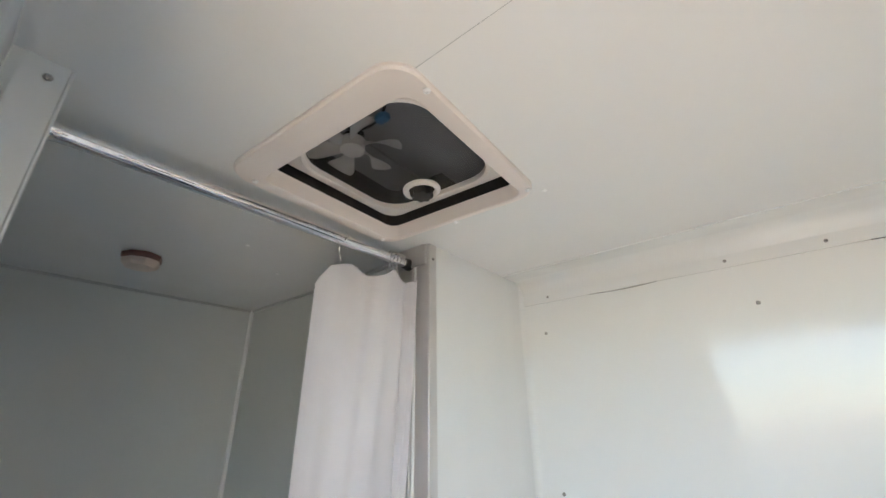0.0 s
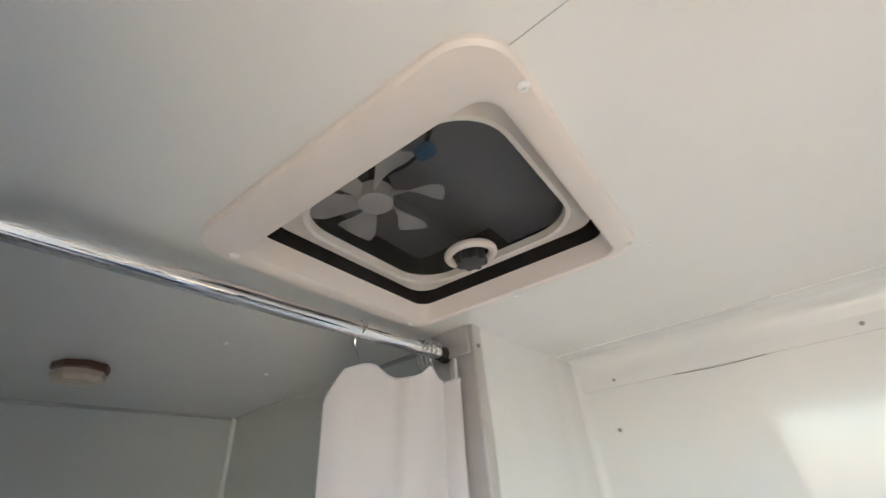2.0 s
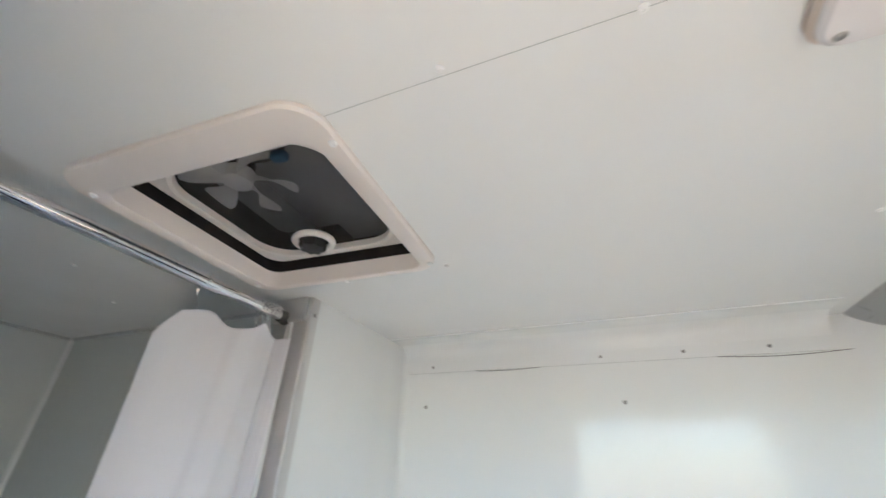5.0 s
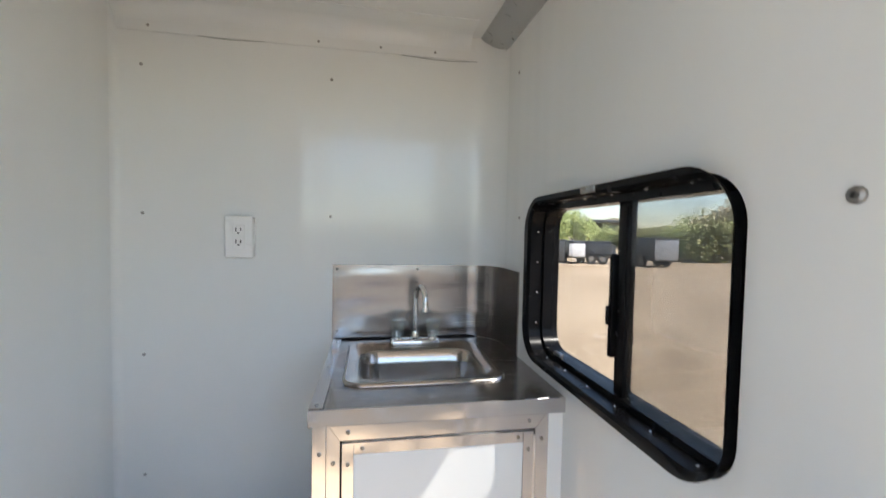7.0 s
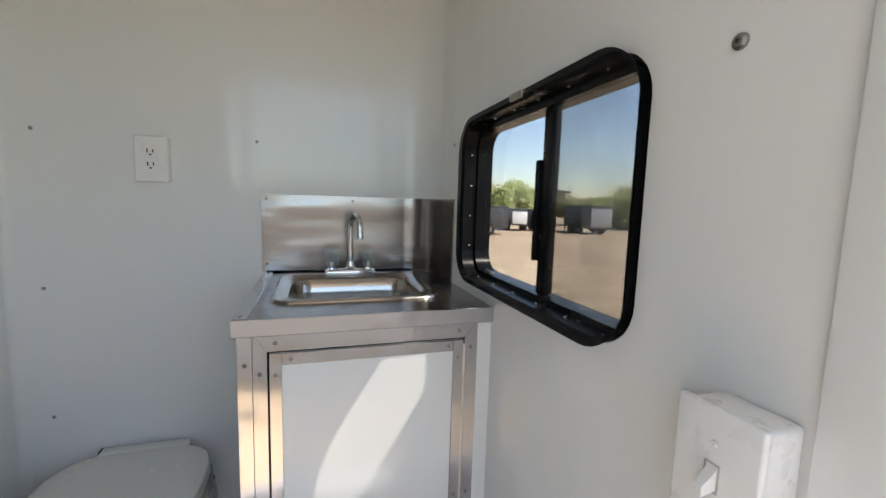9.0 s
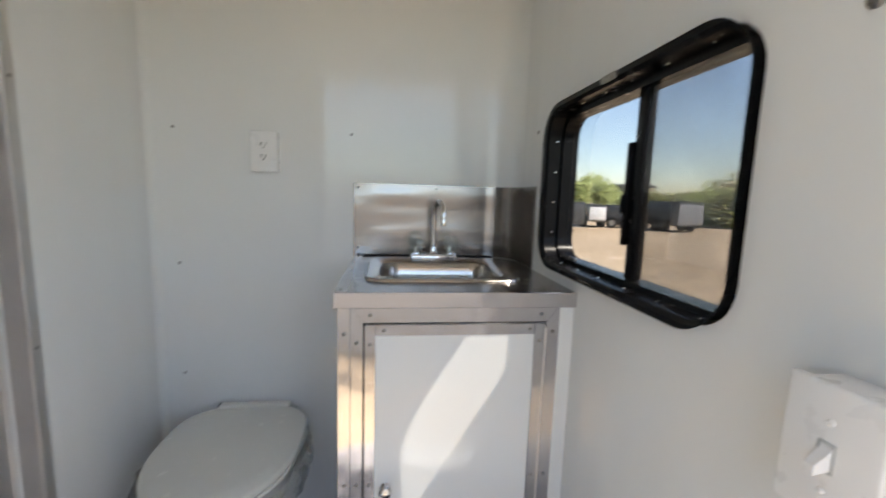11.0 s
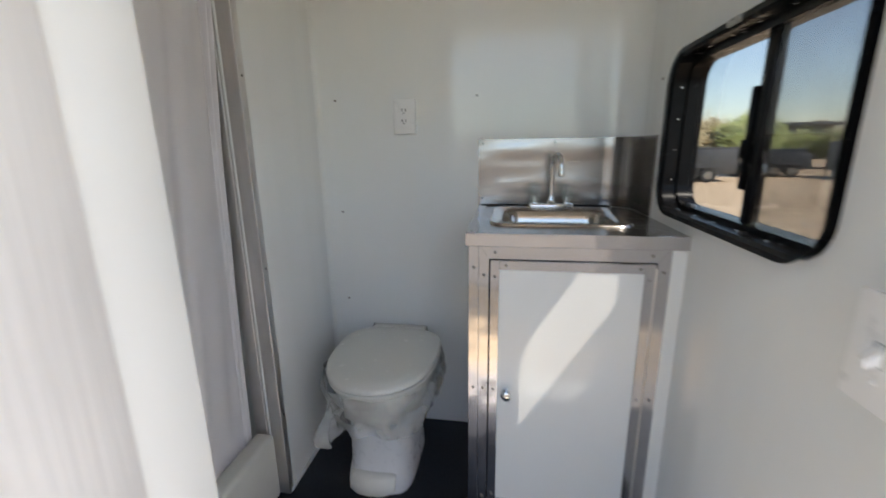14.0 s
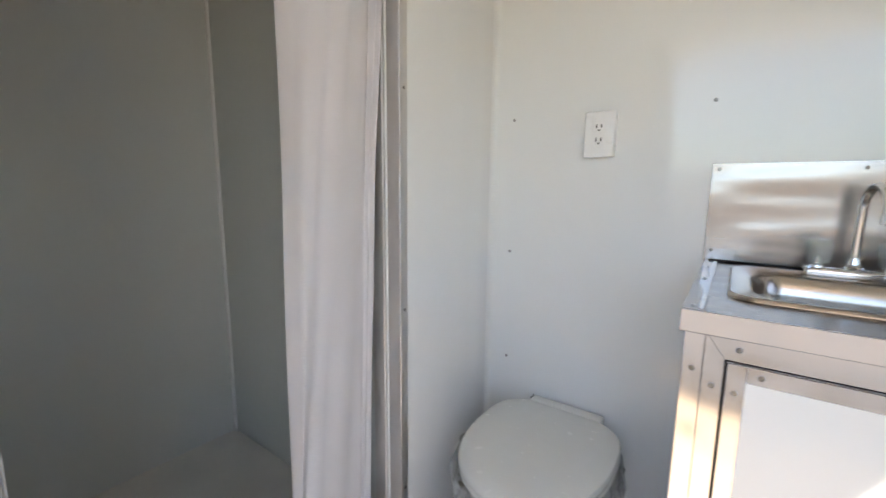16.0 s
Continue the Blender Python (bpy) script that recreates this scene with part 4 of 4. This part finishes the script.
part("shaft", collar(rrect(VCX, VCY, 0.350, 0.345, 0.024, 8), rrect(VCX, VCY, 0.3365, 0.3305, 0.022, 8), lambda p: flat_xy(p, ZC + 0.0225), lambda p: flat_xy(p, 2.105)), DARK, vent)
G_OUT, G_IN = rrect(VCX + 0.004, VCY - 0.006, 0.322, 0.312, 0.034, 8), rrect(VCX + 0.008, VCY - 0.010, 0.276, 0.268, 0.062, 8)
part("screen_frame", loft([flat_xy(G_OUT, ZC + 0.043), flat_xy(G_OUT, ZC + 0.038), flat_xy(rrect(VCX + 0.008, VCY - 0.010, 0.300, 0.292, 0.070, 8), ZC + 0.036), flat_xy(rrect(VCX + 0.008, VCY - 0.010, 0.288, 0.280, 0.066, 8), ZC + 0.030),
                           flat_xy(G_IN, ZC + 0.031), flat_xy(G_IN, ZC + 0.043), flat_xy(G_OUT, ZC + 0.043)], cap=False), VENT_LIP, vent, "off-white screen frame", smooth=40)
part("screen", loft([flat_xy(rrect(VCX + 0.008, VCY - 0.010, 0.282, 0.274, 0.063, 8), z) for z in (ZC + 0.0445, ZC + 0.0452)]), SCREEN, vent, "fine dark insect screen")
part("dome", loft([flat_xy(rrect(VCX, VCY, 0.36, 0.36, 0.03, 6), 2.11), flat_xy(rrect(VCX, VCY, 0.34, 0.34, 0.04, 6), 2.145), flat_xy(rrect(VCX, VCY, 0.26, 0.26, 0.05, 6), 2.17), flat_xy(rrect(VCX, VCY, 0.06, 0.06, 0.02, 6), 2.178)]), VENT_DOME, vent, "smoked grey dome lid", smooth=50)
part("housing", box(VCX - 0.168, VCY - 0.166, 2.030, VCX + 0.168, VCY + 0.166, 2.036), VENT_DOME, vent, "grey inner housing")
part("dome_seat", box(VCX + 0.02, VCY - 0.165, 1.985, VCX + 0.165, VCY + 0.165, 1.995), VENT_DOME, vent)
FX, FY, FZ = 0.014, 0.832, 1.978
fan = part("fan", joined(lathe((FX, FY, FZ - 0.012), (0, 0, 1), [(0, 0.018), (0.002, 0.023), (0.024, 0.023)], 20)), FAN_GREY, vent, "pale plastic fan")
for k in range(6):
    a0 = radians(60 * k + 20)
    outline = []
    for j in range(7):
        u = j / 6
        r = 0.022 + 0.070 * u
        wid = radians(9 + 10 * u - 4 * max(0, u - 0.85) / 0.15)
        sweep = radians(16) * u
        outline.append([(r, a0 + sweep + wid * s, 0.008 * s) for s in (-1, -0.33, 0.33, 1)])
    bl = [[Vector((FX + r * math.cos(a), FY + r * math.sin(a), FZ + dz)) for r, a, dz in row] for row in outline]
    part("blade", sheet(bl, 0.0015, (0, 0, 1)), FAN_GREY, fan)
part("motor", rod((FX, FY, FZ + 0.012), (FX, FY, FZ + 0.055), 0.020, 16), DARK, vent, "dark fan motor")
part("motor_bracket", joined(box(FX - 0.006, VCY - 0.165, FZ + 0.02, FX + 0.006, VCY + 0.165, FZ + 0.026), box(VCX - 0.165, FY - 0.012, FZ + 0.028, VCX + 0.165, FY + 0.012, FZ + 0.036)), VENT_DOME, vent)
part("connector", box(0.112, 0.790, 1.958, 0.136, 0.808, 1.972, 0.004), BLUE, vent, "blue wire connector")
part("cable", tube([(0.125, 0.798, 1.966), (0.145, 0.782, 1.972), (0.165, 0.776, 1.975), (0.19, 0.762, 1.99)], 0.003, 6), DARK, vent)
part("cable", tube([(0.114, 0.80, 1.966), (0.08, 0.815, 1.98), (0.03, 0.82, 1.995)], 0.0025, 6), DARK, vent)
KX, KY = 0.062, 0.978
ringp = [(KX + 0.034 * math.cos(radians(a)), KY + 0.030 * math.sin(radians(a))) for a in range(165, 466, 12)]
part("crank_guard", tube([(x, y, ZC + 0.024) for x, y in ringp], 0.0062, 10), VENT_LIP, vent, "broken-ring crank guard")
kr = []
for z, s in ((ZC + 0.030, 0.9), (ZC + 0.012, 1.0), (ZC + 0.008, 0.92), (ZC + 0.007, 0.3)):
    kr.append([Vector((KX + math.cos(2 * math.pi * i / 48) * 0.022 * s * (1 + 0.11 * math.cos(8 * 2 * math.pi * i / 48)), KY + math.sin(2 * math.pi * i / 48) * 0.022 * s * (1 + 0.11 * math.cos(8 * 2 * math.pi * i / 48)), z)) for i in range(48)])
part("crank_knob", loft(kr), BLACK_KNOB, vent, "black lobed crank knob", smooth=50)
for x, y in ((0.262, 0.744), (0.258, 1.055), (0.075, 1.0815), (-0.116, 1.05), (-0.116, 0.728)):
    screw((x, y, ZC - 0.0105), (0, 0, -1), vent, 0.0055, COVER)

vent.rotation_euler.z = radians(3.0)


# ---- the yard outside ----
def cargo_trailer(at, turn, size, end):
    """A parked box trailer: body, doors, wheels, hitch. Its long side runs along its own x."""
    L, W, H = size
    ob = thing("cargo_trailer", (0, 0, 0), "black enclosed cargo trailer parked on the sand" if end is TRAILER_BLACK else "black enclosed cargo trailer with a white end door" if end is TRAILER_WHITE else "black enclosed cargo trailer with a grey end door", "trailer", "parked cargo trailers")
    part("body", box(-L / 2, -W / 2, 0.38, L / 2, W / 2, 0.38 + H, 0.05, 2), TRAILER_BLACK, ob)
    part("roof_cap", box(-L / 2 - 0.02, -W / 2 - 0.02, 0.38 + H - 0.04, L / 2 + 0.02, W / 2 + 0.02, 0.38 + H + 0.03, 0.02), TRAILER_BLACK, ob)
    d = part("end_door", box(-W / 2 + 0.0, -0.02, 0, W / 2, 0.02, H - 0.25, 0.01), end, None)
    d.parent = ob
    d.matrix_local = pose(-L / 2 - 0.02, 0, 0.48, 0, 0, 90)
    part("side_door", box(L * 0.18, -W / 2 - 0.015, 0.5, L * 0.18 + 0.8, -W / 2, 0.38 + H - 0.2, 0.005), TRAILER_BLACK, ob)
    for sx in (-0.35, 0.35):
        for sy in (-1, 1):
            wheel = part("wheel", rod((sx, sy * (W / 2 - 0.02), 0.33), (sx, sy * (W / 2 + 0.16), 0.33), 0.33, 20), TYRE, ob)
            part("rim", rod((sx, sy * (W / 2 + 0.15), 0.33), (sx, sy * (W / 2 + 0.168), 0.33), 0.18, 16), ZINC, wheel)
        part("fender", box(-0.75, (-1 if sx < 0 else 1) * (W / 2 + 0.09) - 0.1, 0.66, 0.75, (-1 if sx < 0 else 1) * (W / 2 + 0.09) + 0.1, 0.72, 0.02), TRAILER_BLACK, ob)
    part("hitch", joined(box(L / 2, -0.05, 0.40, L / 2 + 1.0, 0.05, 0.50), box(L / 2 + 0.85, -0.04, 0.02, L / 2 + 0.93, 0.04, 0.5)), TRAILER_BLACK, ob)
    ob.matrix_world = pose(*at, 0, 0, turn)
    return ob


cargo_trailer((17.6, 22.8, GROUND), 94, (2.6, 1.65, 1.37), TRAILER_GREY)
cargo_trailer((13.75, 25.35, GROUND), 77, (2.4, 0.98, 1.06), TRAILER_WHITE)
cargo_trailer((15.25, 24.9, GROUND), -28, (1.75, 1.3, 1.05), TRAILER_BLACK)
cargo_trailer((9.75, 22.0, GROUND), 168, (2.9, 1.6, 1.19), TRAILER_BLACK)


def tree(at, height, spread, leaves, clumps, leaf_size, seed, label, category="tree", trunk=0.12):
    rnd = random.Random(seed)
    ob = thing(category, at, label, category, "trees beyond the yard")
    base = Vector(at)
    wood, tips = [], []
    fork = base + Vector((0, 0, height * 0.25))
    wood.append(tube([base - Vector((0, 0, 0.05)), base.lerp(fork, 0.5) + Vector((0.04, 0.02, 0)), fork], [trunk, trunk * 0.8, trunk * 0.6], 7))
    for k in range(9):
        a, up = 2 * math.pi * k / 9 + rnd.uniform(-0.3, 0.3), rnd.uniform(0.45, 1.0)
        end = base + Vector((math.cos(a) * spread * rnd.uniform(0.4, 1.0) * (1.25 - up), math.sin(a) * spread * rnd.uniform(0.4, 1.0) * (1.25 - up), height * up))
        mid = fork.lerp(end, 0.5) + Vector((rnd.uniform(-0.2, 0.2), rnd.uniform(-0.2, 0.2), 0.15 * height * 0.3))
        wood.append(tube([fork, mid, end], [trunk * 0.45, trunk * 0.25, trunk * 0.08], 5))
        tips += [mid, end, mid.lerp(end, 0.5)]
    part("trunk", joined(*wood), BARK, ob)
    verts, faces = [], []
    for c in range(clumps):
        t = rnd.choice(tips) + Vector((rnd.gauss(0, 1), rnd.gauss(0, 1), rnd.gauss(0, 0.8))) * spread * 0.22
        for j in range(5):
            p = t + Vector((rnd.gauss(0, 1), rnd.gauss(0, 1), rnd.gauss(0, 1))) * leaf_size * 1.2
            p.z = max(p.z, base.z + 0.1)
            u = Vector((rnd.gauss(0, 1), rnd.gauss(0, 1), rnd.gauss(0, 1))).normalized()
            w = u.orthogonal().normalized()
            s = leaf_size * rnd.uniform(0.5, 1.0)
            i0 = len(verts)
            verts += [p - u * s, p + w * s * 0.5, p + u * s, p - w * s * 0.5]
            faces.append((i0, i0 + 1, i0 + 2, i0 + 3))
    me = bpy.data.meshes.new("mesh")
    me.from_pydata([v - base for v in verts], [], faces)
    me.materials.append(leaves)
    crown = new("crown", me)
    crown.parent = ob
    ORIGIN[crown.name] = base
    return ob


for i, (az, d, h, sp, kind) in enumerate(((70, 58, 4.6, 2.4, "tan"), (67.5, 62, 4.4, 2.2, "tan"), (65.5, 66, 4.0, 2.0, "tan"), (63.6, 60, 4.6, 1.9, "green"), (62.2, 64, 4.9, 2.0, "green"), (60.6, 66, 4.0, 2.0, "green"),
                                          (59.2, 70, 2.8, 2.0, "bush"), (57.0, 72, 2.6, 2.2, "bush"), (54.5, 66, 2.4, 2.2, "bush"), (52.0, 60, 2.6, 2.4, "bush"), (49.4, 46, 2.7, 2.2, "green"), (47.6, 44, 3.4, 2.2, "bush"),
                                          (45.2, 42, 4.6, 2.6, "tan"), (42.5, 42, 4.4, 2.6, "tan"), (73, 60, 4.8, 2.6, "green"), (39, 46, 4.0, 2.6, "bush"), (76, 60, 4.4, 2.6, "tan"), (79, 58, 4.6, 2.6, "bush"), (69, 52, 4.2, 2.4, "tan"), (66.4, 55, 4.0, 2.2, "tan"), (64.4, 54, 3.6, 2.0, "green"), (61.4, 56, 3.8, 2.0, "green"), (48.4, 38, 2.4, 2.2, "green"), (46.4, 36, 2.6, 2.2, "bush"), (50.2, 52, 2.2, 2.2, "bush"), (44.0, 38, 2.4, 2.2, "green"), (53.3, 62, 2.2, 2.2, "bush"), (55.8, 64, 2.3, 2.2, "bush"), (58.2, 64, 2.6, 2.2, "green"))):
    a = radians(az)
    at = (0.7 + d * math.cos(a), 0.3 + d * math.sin(a), GROUND)
    mat, lab = {"tan": (LEAF_TAN, "pale tan tree just coming into leaf"), "green": (LEAF_GREEN, "fresh green spring tree"), "bush": (LEAF_BUSH, "low olive desert bush")}[kind]
    tree(at, h, sp, mat, 900 if kind != "bush" else 800, 0.22, 50 + i, lab, "bush" if kind == "bush" else "tree")


def ridge(name, dist, az0, az1, height, seed, label):
    rnd = random.Random(seed)
    n = 120
    rings = []
    for k in range(n + 1):
        a = radians(az0 + (az1 - az0) * k / n)
        h = height(az0 + (az1 - az0) * k / n) + 0.06 * dist * 0.02 * noise.noise(Vector((k * 0.23, seed, 0))) * 6
        d = Vector((math.cos(a), math.sin(a), 0))
        rings.append([d * (dist - 60) + Vector((0, 0, GROUND - 1)), d * (dist - 20) + Vector((0, 0, GROUND + h * 0.55)), d * dist + Vector((0, 0, GROUND + h)), d * (dist + 60) + Vector((0, 0, GROUND - 1))])
    return tagged(part(name, loft(rings, cap=False, closed=False), HILL, smooth=60), label, "hill", kind="structure")


ridge("backdrop", 420, 30, 100, lambda a: 9.0 + 8.0 * math.exp(-((a - 57.5) / 3.2) ** 2) + 1.5 * math.sin(a * 0.9), 7, "low scrub-covered desert hills in the distance")

# low flat-roofed building far beyond the trees
house = thing("building", (39.0, 62.0, GROUND), "low tan building with a dark flat roof beyond trees", "building")
part("wall", box(36.6, 61.0, GROUND, 41.6, 64.0, 3.4), HILL, house, "tan plastered wall")
part("roof", box(35.8, 60.4, 3.4, 42.4, 64.6, 3.85, 0.03), TRAILER_BLACK, house, "dark flat roof")
for x in (37.4, 39.8):
    part("window", box(x, 60.96, 1.3, x + 1.0, 61.02, 2.4, 0.01), TRAILER_BLACK, house, "dark window")
